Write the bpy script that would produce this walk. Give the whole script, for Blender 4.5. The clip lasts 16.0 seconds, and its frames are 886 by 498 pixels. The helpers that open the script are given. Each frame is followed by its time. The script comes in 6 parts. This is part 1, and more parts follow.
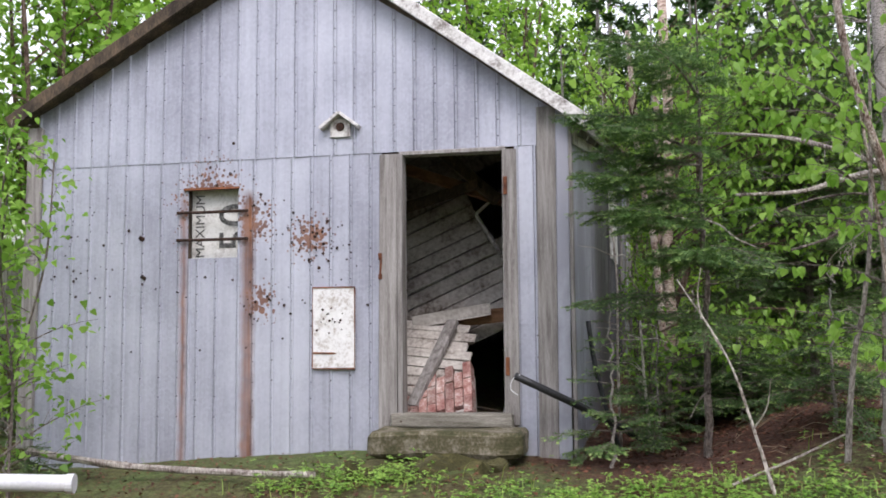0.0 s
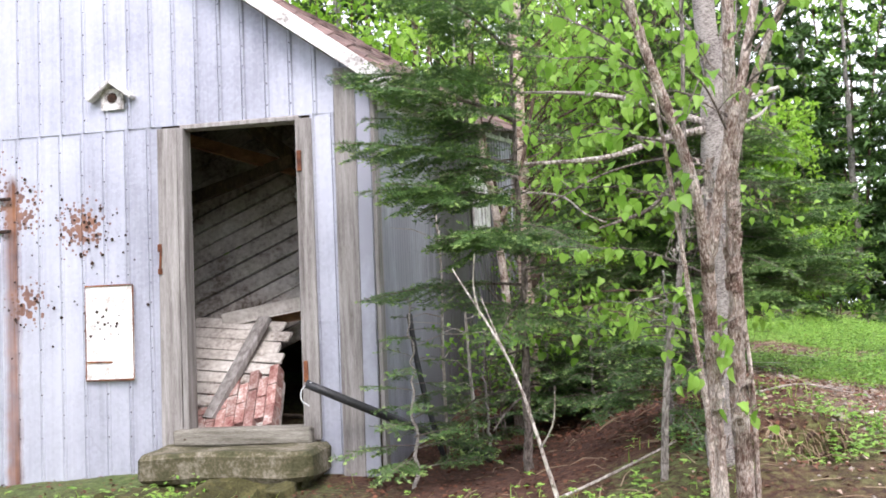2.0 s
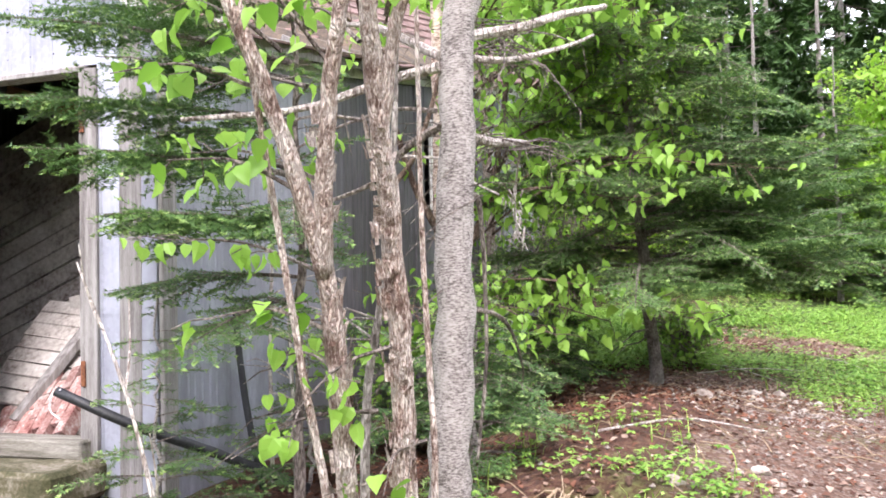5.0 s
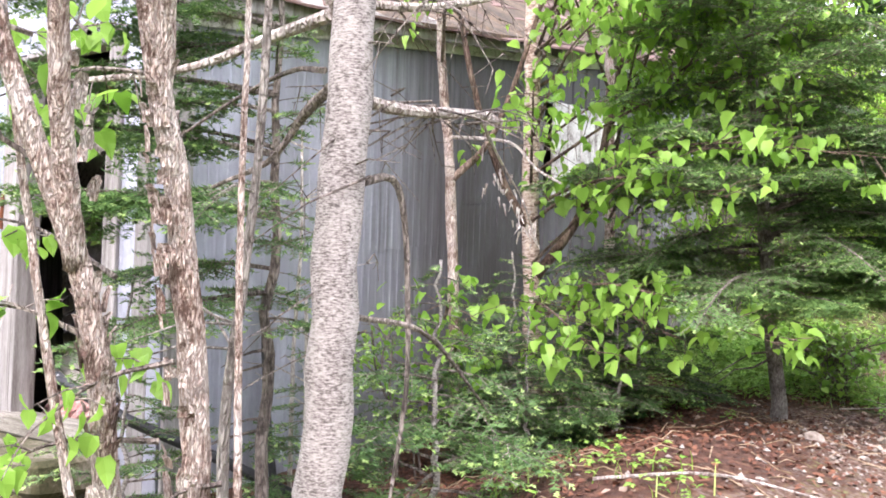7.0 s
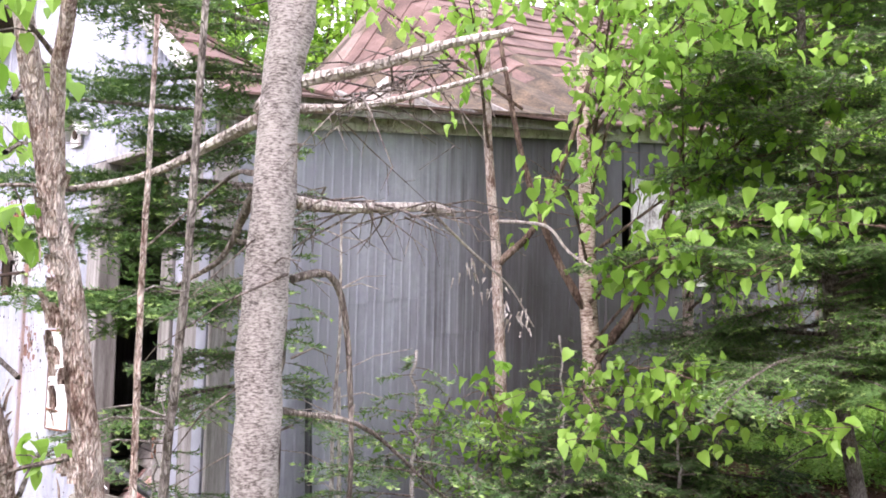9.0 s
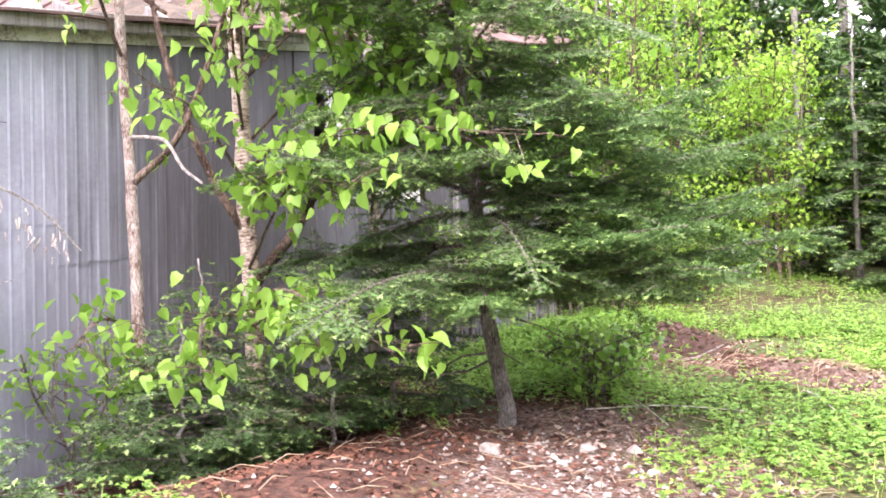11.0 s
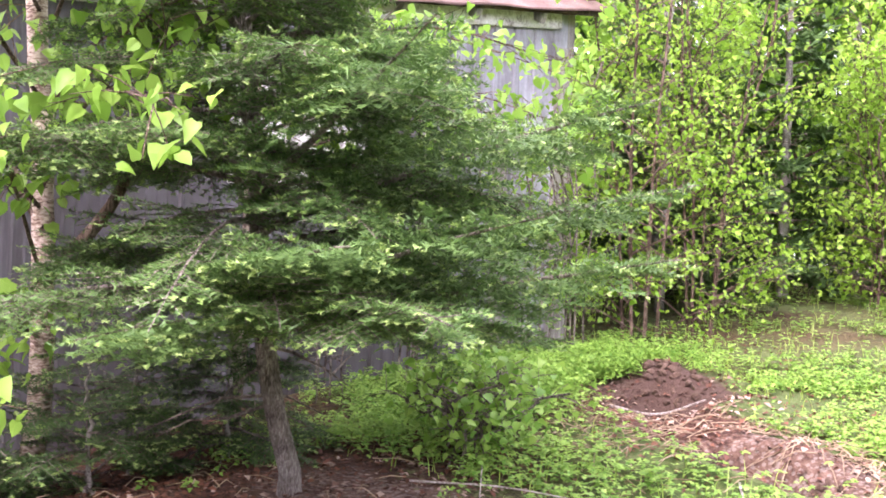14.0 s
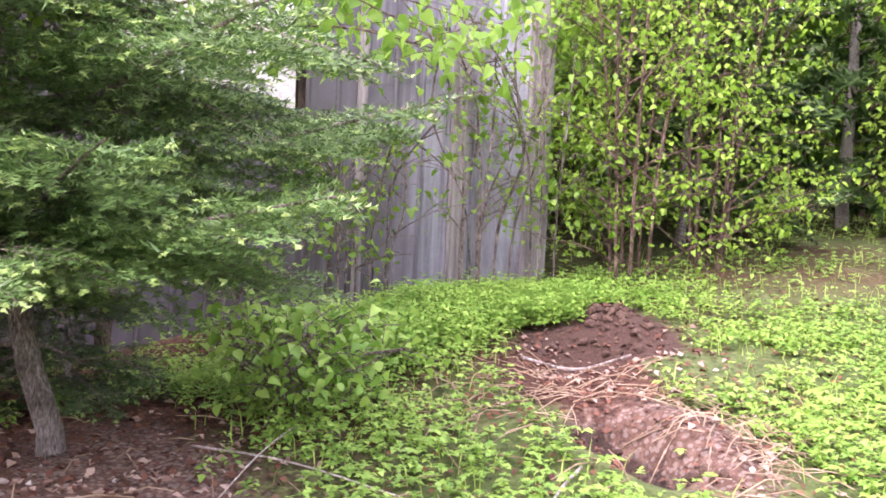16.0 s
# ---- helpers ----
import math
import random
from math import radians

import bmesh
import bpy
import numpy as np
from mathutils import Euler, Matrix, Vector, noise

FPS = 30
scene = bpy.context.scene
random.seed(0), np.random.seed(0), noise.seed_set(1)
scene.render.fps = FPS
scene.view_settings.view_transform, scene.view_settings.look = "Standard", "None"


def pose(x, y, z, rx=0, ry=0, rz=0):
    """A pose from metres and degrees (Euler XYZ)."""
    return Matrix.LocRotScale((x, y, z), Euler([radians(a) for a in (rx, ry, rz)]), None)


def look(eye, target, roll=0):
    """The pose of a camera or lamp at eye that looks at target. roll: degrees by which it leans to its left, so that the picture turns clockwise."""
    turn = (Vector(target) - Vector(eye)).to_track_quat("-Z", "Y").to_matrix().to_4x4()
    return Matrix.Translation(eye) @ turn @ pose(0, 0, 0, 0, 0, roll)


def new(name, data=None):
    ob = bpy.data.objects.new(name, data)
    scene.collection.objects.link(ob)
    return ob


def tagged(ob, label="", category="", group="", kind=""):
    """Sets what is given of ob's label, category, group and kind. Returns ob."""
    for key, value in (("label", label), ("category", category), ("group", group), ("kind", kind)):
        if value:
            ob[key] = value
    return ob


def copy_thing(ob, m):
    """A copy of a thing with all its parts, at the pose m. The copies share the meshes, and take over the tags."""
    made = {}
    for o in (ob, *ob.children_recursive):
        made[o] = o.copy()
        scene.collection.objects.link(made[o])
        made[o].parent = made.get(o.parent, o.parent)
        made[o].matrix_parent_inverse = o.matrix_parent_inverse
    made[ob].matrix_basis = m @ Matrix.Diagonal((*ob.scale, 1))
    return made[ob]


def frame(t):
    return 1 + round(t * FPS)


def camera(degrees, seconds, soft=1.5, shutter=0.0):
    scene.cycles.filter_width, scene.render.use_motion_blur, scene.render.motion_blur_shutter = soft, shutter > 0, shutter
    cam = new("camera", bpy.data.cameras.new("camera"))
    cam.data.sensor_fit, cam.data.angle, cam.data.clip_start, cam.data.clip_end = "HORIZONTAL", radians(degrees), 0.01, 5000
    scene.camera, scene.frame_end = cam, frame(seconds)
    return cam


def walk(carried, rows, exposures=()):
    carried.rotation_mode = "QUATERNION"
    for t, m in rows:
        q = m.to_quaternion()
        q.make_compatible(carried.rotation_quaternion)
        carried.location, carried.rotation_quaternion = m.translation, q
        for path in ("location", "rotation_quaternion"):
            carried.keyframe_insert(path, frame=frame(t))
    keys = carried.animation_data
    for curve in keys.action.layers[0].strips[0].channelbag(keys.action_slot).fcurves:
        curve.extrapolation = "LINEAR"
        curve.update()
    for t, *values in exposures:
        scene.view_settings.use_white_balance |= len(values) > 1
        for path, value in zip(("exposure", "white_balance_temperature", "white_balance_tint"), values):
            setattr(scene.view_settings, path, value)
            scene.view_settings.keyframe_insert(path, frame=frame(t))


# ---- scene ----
PATH = [
    (0, (1.576, -0.291, 1.326), (1.165, 1.656, 1.517), -0.5),
    (0.5, (1.746, 0.011, 1.344), (1.391, 1.972, 1.507), -0.9),
    (1, (2.024, 0.286, 1.374), (1.757, 2.26, 1.547), -2.4),
    (1.5, (2.322, 0.575, 1.449), (2.026, 2.546, 1.615), -2.6),
    (2, (2.539, 0.977, 1.452), (2.192, 2.942, 1.594), -2.5),
    (2.5, (2.817, 1.332, 1.495), (2.423, 3.287, 1.633), -3.2),
    (3, (3.136, 1.607, 1.523), (2.655, 3.543, 1.67), -3.3),
    (3.5, (3.417, 1.956, 1.505), (2.887, 3.881, 1.612), -3.2),
    (4, (3.713, 2.301, 1.543), (3.29, 4.255, 1.591), -2.9),
    (4.5, (4.049, 2.603, 1.567), (3.486, 4.52, 1.641), -2.7),
    (7, (5.004, 4.148, 1.615), (3.812, 5.753, 1.679), 1.7),
    (7.5, (5.173, 4.318, 1.665), (3.854, 5.776, 2.032), 1.7),
    (8, (5.327, 4.402, 1.696), (3.873, 5.718, 2.085), 3.0),
    (10.5, (5.975, 5.323, 1.667), (4.64, 6.811, 1.595), -1.0),
    (11, (6.171, 5.644, 1.681), (4.937, 7.217, 1.731), -1.4),
    (11.5, (6.395, 5.989, 1.717), (5.129, 7.534, 1.805), -0.5),
    (12, (6.458, 6.383, 1.713), (5.194, 7.933, 1.75), 1.2),
    (12.5, (6.511, 6.772, 1.755), (5.188, 8.272, 1.734), 2.4),
    (13, (6.653, 7.208, 1.792), (5.208, 8.589, 1.732), 2.2),
    (13.5, (6.631, 7.586, 1.797), (5.144, 8.92, 1.709), 1.2),
    (14, (6.628, 7.962, 1.819), (5.077, 9.225, 1.846), 2.2),
    (14.5, (6.784, 8.425, 1.835), (5.198, 9.643, 1.839), 1.5),
    (15, (6.829, 8.796, 1.833), (5.276, 10.054, 1.758), 1.1),
    (15.5, (6.798, 9.133, 1.885), (5.241, 10.381, 1.753), 1.9),
    (16, (6.804, 9.469, 1.91), (5.088, 10.485, 1.763), 2.6),
]
cam = camera(48.3, 16.0, soft=1.75)
walk(cam, [(t, look(eye, target, roll)) for t, eye, target, roll in PATH],
     exposures=[(0.0, 0.7, 6350, 15), (1.0, 1.05, 6350, 15), (2.5, 1.55, 6350, 16), (4.5, 1.85, 6350, 18), (7.0, 2.15, 6350, 20), (7.5, 2.2, 6350, 21), (8.0, 1.55, 6400, 22), (10.5, 2.45, 6400, 27), (13.0, 2.55, 6400, 31), (16.0, 2.4, 6400, 40)])

# ---- world, sun ----
world = bpy.data.worlds.new("overcast_sky")
scene.world = world
world.use_nodes = True
wn = world.node_tree.nodes
sky = wn.new("ShaderNodeTexSky")
sky.sky_type = "NISHITA"
sky.sun_disc = False
sky.sun_elevation = radians(52)
sky.sun_rotation = radians(150)
sky.dust_density = 4.0
cloud = wn.new("ShaderNodeMix")
cloud.data_type = "RGBA"
cloud.inputs[0].default_value = 0.8
cloud.inputs[7].default_value = (7.4, 7.6, 8.0, 1)   # even cloud over the blue
world.node_tree.links.new(sky.outputs[0], cloud.inputs[6])
world.node_tree.links.new(cloud.outputs[2], wn["Background"].inputs[0])
wn["Background"].inputs[1].default_value = 0.15
sun_data = bpy.data.lights.new("sun", "SUN")
sun_data.energy = 1.25
sun_data.angle = radians(25)
sun_data.color = (1.0, 0.96, 0.9)
sun_lamp = new("sun", sun_data)
sun_lamp.matrix_world = look((6, -8, 20), (0.5, 9, 0))


# ---- small builders ----
def part(name, bm, material, parent, label=""):
    """Link a bmesh as one mesh object, under a thing or a part."""
    me = bpy.data.meshes.new(name)
    bm.to_mesh(me)
    bm.free()
    if material:
        me.materials.append(material)
    ob = new(name, me)
    if parent:
        ob.parent = parent
    if label:
        ob["label"] = label
    return ob


def mesh_part(name, verts, faces, material, parent, label="", smooth=False):
    me = bpy.data.meshes.new(name)
    me.from_pydata(verts, [], faces)
    if smooth:
        me.polygons.foreach_set("use_smooth", [True] * len(me.polygons))
    me.materials.append(material)
    ob = new(name, me)
    if parent:
        ob.parent = parent
    if label:
        ob["label"] = label
    return ob


def thing(name, label, category, at=(0, 0, 0), group="", kind=""):
    ob = new(name)
    ob.location = at
    return tagged(ob, label, category, group, kind)


def box(bm, size, m=None, bevel=0.0):
    """A box of that size about the origin of m, its edges eased."""
    r = bmesh.ops.create_cube(bm, size=1.0)
    vs = r["verts"]
    for v in vs:
        v.co = Vector((v.co.x * size[0], v.co.y * size[1], v.co.z * size[2]))
    if bevel:
        es = list({e for v in vs for e in v.link_edges})
        vs = list({v for f in bmesh.ops.bevel(bm, geom=es, offset=bevel, segments=1, affect="EDGES")["faces"] for v in f.verts} | {v for v in vs if v.is_valid})
    if m is not None:
        bmesh.ops.transform(bm, matrix=m, verts=vs)
    return vs


def board(name, size, m, material, parent, label="", bevel=0.006, rough=0.0, seed=0):
    """A plank with eased, slightly uneven edges."""
    bm = bmesh.new()
    vs = box(bm, size, None, bevel)
    if rough:
        rnd = random.Random(seed)
        for v in vs:
            v.co += Vector([rnd.uniform(-rough, rough) for _ in range(3)])
    bmesh.ops.transform(bm, matrix=m, verts=bm.verts)
    return part(name, bm, material, parent, label)


def tube_data(pts, radii, sides=8, knobby=0.0, seed=0, cap=True):
    """Verts and faces of a tapered tube along pts."""
    rnd = random.Random(seed)
    pts = [Vector(p) for p in pts]
    verts, faces = [], []
    side = Vector((1, 0, 0))
    for i, p in enumerate(pts):
        d = (pts[min(i + 1, len(pts) - 1)] - pts[max(i - 1, 0)]).normalized()
        if abs(d.dot(side)) > 0.95:
            side = Vector((0, 1, 0))
        u = (side - d * side.dot(d)).normalized()
        w = d.cross(u)
        side = u
        for k in range(sides):
            a = 2 * math.pi * k / sides
            r = radii[i] * (1 + rnd.uniform(-knobby, knobby))
            verts.append(p + (u * math.cos(a) + w * math.sin(a)) * r)
        if i:
            b = (i - 1) * sides
            for k in range(sides):
                k2 = (k + 1) % sides
                faces.append((b + k, b + k2, b + sides + k2, b + sides + k))
    if cap:
        faces.append(tuple(range(sides))[::-1])
        faces.append(tuple(len(verts) - sides + k for k in range(sides)))
    return verts, faces


def spline(ctrl, n):
    """Points on a smooth line through the control points."""
    c = [Vector(p) for p in ctrl]
    c = [c[0] * 2 - c[1]] + c + [c[-1] * 2 - c[-2]]
    out = []
    segs = len(c) - 3
    for i in range(n):
        s = i / (n - 1) * segs
        k = min(int(s), segs - 1)
        t = s - k
        a, b, d, e = c[k:k + 4]
        out.append(0.5 * ((2 * b) + (d - a) * t + (2 * a - 5 * b + 4 * d - e) * t * t + (3 * b - a - 3 * d + e) * t ** 3))
    return out


class Soup:
    """Many small pieces gathered into one mesh."""

    def __init__(self):
        self.v, self.f = [], []

    def add(self, verts, faces):
        b = len(self.v)
        self.v.extend(verts)
        self.f.extend(tuple(i + b for i in f) for f in faces)

    def tube(self, *a, **k):
        self.add(*tube_data(*a, **k))

    def link(self, name, material, parent, label="", smooth=False):
        return mesh_part(name, self.v, self.f, material, parent, label, smooth)


# ---- materials ----
def material(name):
    m = bpy.data.materials.new(name)
    m.use_nodes = True
    return m, m.node_tree.nodes, m.node_tree.links, m.node_tree.nodes["Principled BSDF"]


def node(nodes, kind, **inputs):
    n = nodes.new(kind)
    for k, v in inputs.items():
        n.inputs[k.replace("_", " ")].default_value = v
    return n


def ramp(nodes, links, source, stops):
    r = nodes.new("ShaderNodeValToRGB")
    el = r.color_ramp.elements
    while len(el) < len(stops):
        el.new(0.5)
    for e, (p, c) in zip(el, stops):
        e.position = p
        e.color = (*c, 1) if len(c) == 3 else c
    links.new(source, r.inputs[0])
    return r


def mixed(nodes, links, fac, a, b, mode="MIX"):
    m = nodes.new("ShaderNodeMix")
    m.data_type = "RGBA"
    m.blend_type = mode
    for sock, val in ((m.inputs[0], fac), (m.inputs[6], a), (m.inputs[7], b)):
        if isinstance(val, (int, float)):
            sock.default_value = val
        elif isinstance(val, tuple):
            sock.default_value = (*val, 1)
        else:
            links.new(val, sock)
    return m.outputs[2]


def calc(nodes, links, op, a, b=None, c=None, clamp=False):
    m = nodes.new("ShaderNodeMath")
    m.operation = op
    m.use_clamp = clamp
    for i, val in enumerate((a, b, c)):
        if val is None:
            continue
        if isinstance(val, (int, float)):
            m.inputs[i].default_value = val
        else:
            links.new(val, m.inputs[i])
    return m.outputs[0]


def bump(nodes, links, bsdf, height, strength, distance):
    b = node(nodes, "ShaderNodeBump", Strength=strength, Distance=distance)
    links.new(height, b.inputs["Height"])
    links.new(b.outputs[0], bsdf.inputs["Normal"])


def surface(name, dark, mid, light, rough=0.8, scale=6.0, fine=60.0, stretch=(1, 1, 1), metal=0.0, relief=0.4, vary=0.0, depth=0.01):
    """Noise at two scales between three colours, with fine relief; vary: change from piece to piece."""
    m, n, l, b = material(name)
    geo = n.new("ShaderNodeNewGeometry")
    mp = node(n, "ShaderNodeMapping", Scale=stretch)
    l.new(geo.outputs["Position"], mp.inputs[0])
    big = node(n, "ShaderNodeTexNoise", Scale=scale, Detail=5.0, Roughness=0.6)
    small = node(n, "ShaderNodeTexNoise", Scale=fine, Detail=4.0, Roughness=0.65)
    l.new(mp.outputs[0], big.inputs[0])
    l.new(mp.outputs[0], small.inputs[0])
    mix = calc(n, l, "ADD", calc(n, l, "MULTIPLY", big.outputs[0], 0.6), calc(n, l, "MULTIPLY", small.outputs[0], 0.4))
    col = ramp(n, l, mix, [(0.36, dark), (0.5, mid), (0.64, light)]).outputs[0]
    if vary:
        info = n.new("ShaderNodeObjectInfo")
        hsv = n.new("ShaderNodeHueSaturation")
        l.new(col, hsv.inputs["Color"])
        l.new(calc(n, l, "MULTIPLY_ADD", info.outputs["Random"], vary * 2, 1 - vary), hsv.inputs["Value"])
        col = hsv.outputs[0]
    l.new(col, b.inputs["Base Color"])
    b.inputs["Roughness"].default_value = rough
    b.inputs["Metallic"].default_value = metal
    bump(n, l, b, mix, relief, depth)
    return m


def leaf_material(name, dark, light, gloss=0.45, through_light=0.45):
    """Thin leaf: some light passes through; colour changes from leaf to leaf."""
    m, n, l, b = material(name)
    geo = n.new("ShaderNodeNewGeometry")
    noise_t = node(n, "ShaderNodeTexNoise", Scale=1.6, Detail=3.0)
    l.new(geo.outputs["Position"], noise_t.inputs[0])
    info = n.new("ShaderNodeObjectInfo")
    f = calc(n, l, "ADD", calc(n, l, "MULTIPLY", geo.outputs["Random Per Island"], 0.55), calc(n, l, "MULTIPLY", noise_t.outputs[0], 0.5))
    f = calc(n, l, "ADD", f, calc(n, l, "MULTIPLY_ADD", info.outputs["Random"], 0.16, -0.1))
    col = ramp(n, l, f, [(0.2, dark), (0.8, light)]).outputs[0]
    l.new(col, b.inputs["Base Color"])
    b.inputs["Roughness"].default_value = gloss
    tr = n.new("ShaderNodeBsdfTranslucent")
    l.new(col, tr.inputs[0])
    ms = n.new("ShaderNodeMixShader")
    ms.inputs[0].default_value = through_light
    l.new(b.outputs[0], ms.inputs[1])
    l.new(tr.outputs[0], ms.inputs[2])
    l.new(ms.outputs[0], n["Material Output"].inputs[0])
    return m


def bark_material(name, dark, mid, light, band=0.0, scale=18.0):
    """Bark: flakes and cracks running up the stem or, for fir and pale birch, short cross marks."""
    m, n, l, b = material(name)
    geo = n.new("ShaderNodeNewGeometry")
    mp = node(n, "ShaderNodeMapping", Scale=(1, 1, 0.28 if not band else 3.2))
    l.new(geo.outputs["Position"], mp.inputs[0])
    fine = node(n, "ShaderNodeTexNoise", Scale=scale * 3.0, Detail=5.0, Roughness=0.7)
    flake = node(n, "ShaderNodeTexVoronoi", Scale=scale * 1.6, Randomness=1.0)
    flake.feature = "DISTANCE_TO_EDGE"
    patch_n = node(n, "ShaderNodeTexNoise", Scale=7.0, Detail=4.0, Roughness=0.65)
    warp = node(n, "ShaderNodeTexNoise", Scale=scale, Detail=3.0)
    l.new(mp.outputs[0], warp.inputs[0])
    jog = n.new("ShaderNodeVectorMath")
    jog.operation = "MULTIPLY_ADD"
    l.new(warp.outputs["Color"], jog.inputs[0])
    jog.inputs[1].default_value = (0.06, 0.06, 0.06)
    l.new(mp.outputs[0], jog.inputs[2])
    l.new(mp.outputs[0], fine.inputs[0])
    l.new(jog.outputs[0], flake.inputs[0])
    l.new(geo.outputs["Position"], patch_n.inputs[0])
    crack = ramp(n, l, flake.outputs["Distance"], [(0.0, (0, 0, 0)), (0.16 if not band else 0.06, (1, 1, 1))]).outputs[0]
    f = calc(n, l, "ADD", calc(n, l, "MULTIPLY", fine.outputs[0], 0.5 if not band else 0.72), calc(n, l, "MULTIPLY", patch_n.outputs[0], 0.5 if not band else 0.28))
    col = ramp(n, l, f, [(0.41, dark), (0.475, mid), (0.57, light)]).outputs[0]
    col = mixed(n, l, calc(n, l, "MULTIPLY", calc(n, l, "SUBTRACT", 1.0, crack), 0.55 if not band else 0.22), col, dark)
    l.new(col, b.inputs["Base Color"])
    b.inputs["Roughness"].default_value = 0.9
    bump(n, l, b, calc(n, l, "ADD", calc(n, l, "MULTIPLY", crack, 0.6), f), 0.9 if not band else 0.3, 0.02)
    return m


WOOD = surface("weathered_wood", (0.12, 0.105, 0.1), (0.26, 0.24, 0.235), (0.39, 0.37, 0.365), 0.9, 5, 70, (6, 6, 0.35), relief=0.5, vary=0.12)
WOODH = surface("weathered_level_wood", (0.07, 0.062, 0.045), (0.18, 0.165, 0.14), (0.32, 0.3, 0.27), 0.9, 5, 70, (0.5, 5, 5), relief=0.5, vary=0.12)
ENAMEL = surface("white_enamel", (0.45, 0.4, 0.37), (0.74, 0.73, 0.74), (0.82, 0.81, 0.82), 0.5, 10, 40, relief=0.08)
TRIM = surface("flaking_white_paint", (0.16, 0.13, 0.12), (0.62, 0.6, 0.6), (0.8, 0.79, 0.79), 0.75, 9, 60, (1, 1, 1), relief=0.4)
PLANK = surface("old_white_planks", (0.1, 0.07, 0.055), (0.45, 0.41, 0.385), (0.66, 0.63, 0.6), 0.85, 2.6, 30, (1, 1, 1), relief=0.3, vary=0.1)
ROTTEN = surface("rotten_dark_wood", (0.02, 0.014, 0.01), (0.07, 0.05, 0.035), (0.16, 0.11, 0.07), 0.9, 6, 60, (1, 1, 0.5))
RUSTWOOD = surface("red_brown_wood", (0.09, 0.04, 0.02), (0.2, 0.1, 0.055), (0.32, 0.18, 0.1), 0.85, 5, 50, (0.4, 3, 3))
BRICK = surface("whitewashed_brick", (0.16, 0.045, 0.04), (0.34, 0.19, 0.17), (0.62, 0.55, 0.52), 0.9, 9, 60, relief=0.5, vary=0.25)
CONCRETE = surface("mossy_concrete", (0.03, 0.034, 0.01), (0.085, 0.075, 0.04), (0.24, 0.21, 0.17), 0.95, 5.5, 45, relief=0.6)
MOSS = surface("brown_green_moss", (0.02, 0.018, 0.006), (0.06, 0.055, 0.018), (0.13, 0.115, 0.045), 1.0, 6, 60, relief=0.9, depth=0.03)
SHINGLE = surface("faded_shingles", (0.06, 0.045, 0.04), (0.16, 0.115, 0.1), (0.27, 0.2, 0.18), 0.95, 3, 90, relief=0.6, vary=0.2)
REDSHINGLE = surface("faded_red_shingles", (0.06, 0.038, 0.034), (0.145, 0.088, 0.078), (0.24, 0.155, 0.14), 0.95, 3, 90, relief=0.6, vary=0.14)
BLACK = surface("black_pipe", (0.008, 0.008, 0.01), (0.018, 0.018, 0.022), (0.04, 0.04, 0.045), 0.5, 10, 80, relief=0.2)
GREYPIPE = surface("grey_plastic_pipe", (0.5, 0.5, 0.54), (0.62, 0.62, 0.66), (0.72, 0.72, 0.75), 0.4, 3, 60, relief=0.05)
SIGNWHITE = surface("worn_sign_paint", (0.4, 0.38, 0.36), (0.68, 0.67, 0.66), (0.76, 0.75, 0.75), 0.6, 8, 60, relief=0.1)
SIGNBLACK = surface("worn_black_letter_paint", (0.02, 0.02, 0.02), (0.05, 0.05, 0.05), (0.3, 0.3, 0.3), 0.6, 25, 90, relief=0.1)
RUST = surface("rusted_iron", (0.06, 0.02, 0.012), (0.16, 0.055, 0.025), (0.3, 0.12, 0.05), 0.9, 14, 90, relief=0.5)
HOLE = surface("rust_ringed_hole", (0.01, 0.006, 0.005), (0.03, 0.015, 0.01), (0.07, 0.03, 0.02), 0.95, 30, 90)
STONE = surface("field_stones", (0.16, 0.125, 0.105), (0.32, 0.27, 0.24), (0.54, 0.49, 0.45), 0.9, 7, 60, relief=0.4, vary=0.2)
STRAW = surface("dry_stalks", (0.13, 0.085, 0.05), (0.28, 0.2, 0.13), (0.44, 0.34, 0.24), 0.85, 8, 60)
SOIL = surface("dark_turned_soil", (0.035, 0.02, 0.014), (0.08, 0.046, 0.032), (0.15, 0.095, 0.07), 1.0, 9, 70, relief=0.9, depth=0.03)
DEADLEAF = leaf_material("brown_leaf_litter", (0.06, 0.02, 0.011), (0.22, 0.09, 0.052), 0.8, 0.15)
DRYLEAF = leaf_material("pale_dry_leaf", (0.16, 0.085, 0.06), (0.5, 0.38, 0.31), 0.8, 0.1)
FRESH = leaf_material("fresh_birch_leaf", (0.14, 0.31, 0.03), (0.37, 0.6, 0.11), 0.45, 0.55)
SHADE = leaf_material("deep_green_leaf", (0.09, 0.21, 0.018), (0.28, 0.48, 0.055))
LIME = leaf_material("lime_spring_leaf", (0.19, 0.38, 0.03), (0.43, 0.65, 0.1), 0.45, 0.55)
NEEDLE = leaf_material("fir_needles", (0.045, 0.11, 0.03), (0.17, 0.29, 0.085), 0.5, 0.3)
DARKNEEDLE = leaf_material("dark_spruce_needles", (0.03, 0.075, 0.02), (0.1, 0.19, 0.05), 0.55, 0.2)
TIP = leaf_material("new_fir_tips", (0.2, 0.34, 0.08), (0.45, 0.58, 0.22), 0.5, 0.3)
WEED = leaf_material("low_weed_leaf", (0.12, 0.28, 0.035), (0.36, 0.55, 0.11), 0.5, 0.38)
GRASS = leaf_material("grass_blade", (0.15, 0.28, 0.03), (0.4, 0.52, 0.12), 0.5, 0.35)
FIRBARK = bark_material("grey_fir_bark", (0.095, 0.078, 0.074), (0.27, 0.238, 0.228), (0.43, 0.39, 0.375), band=1, scale=20)
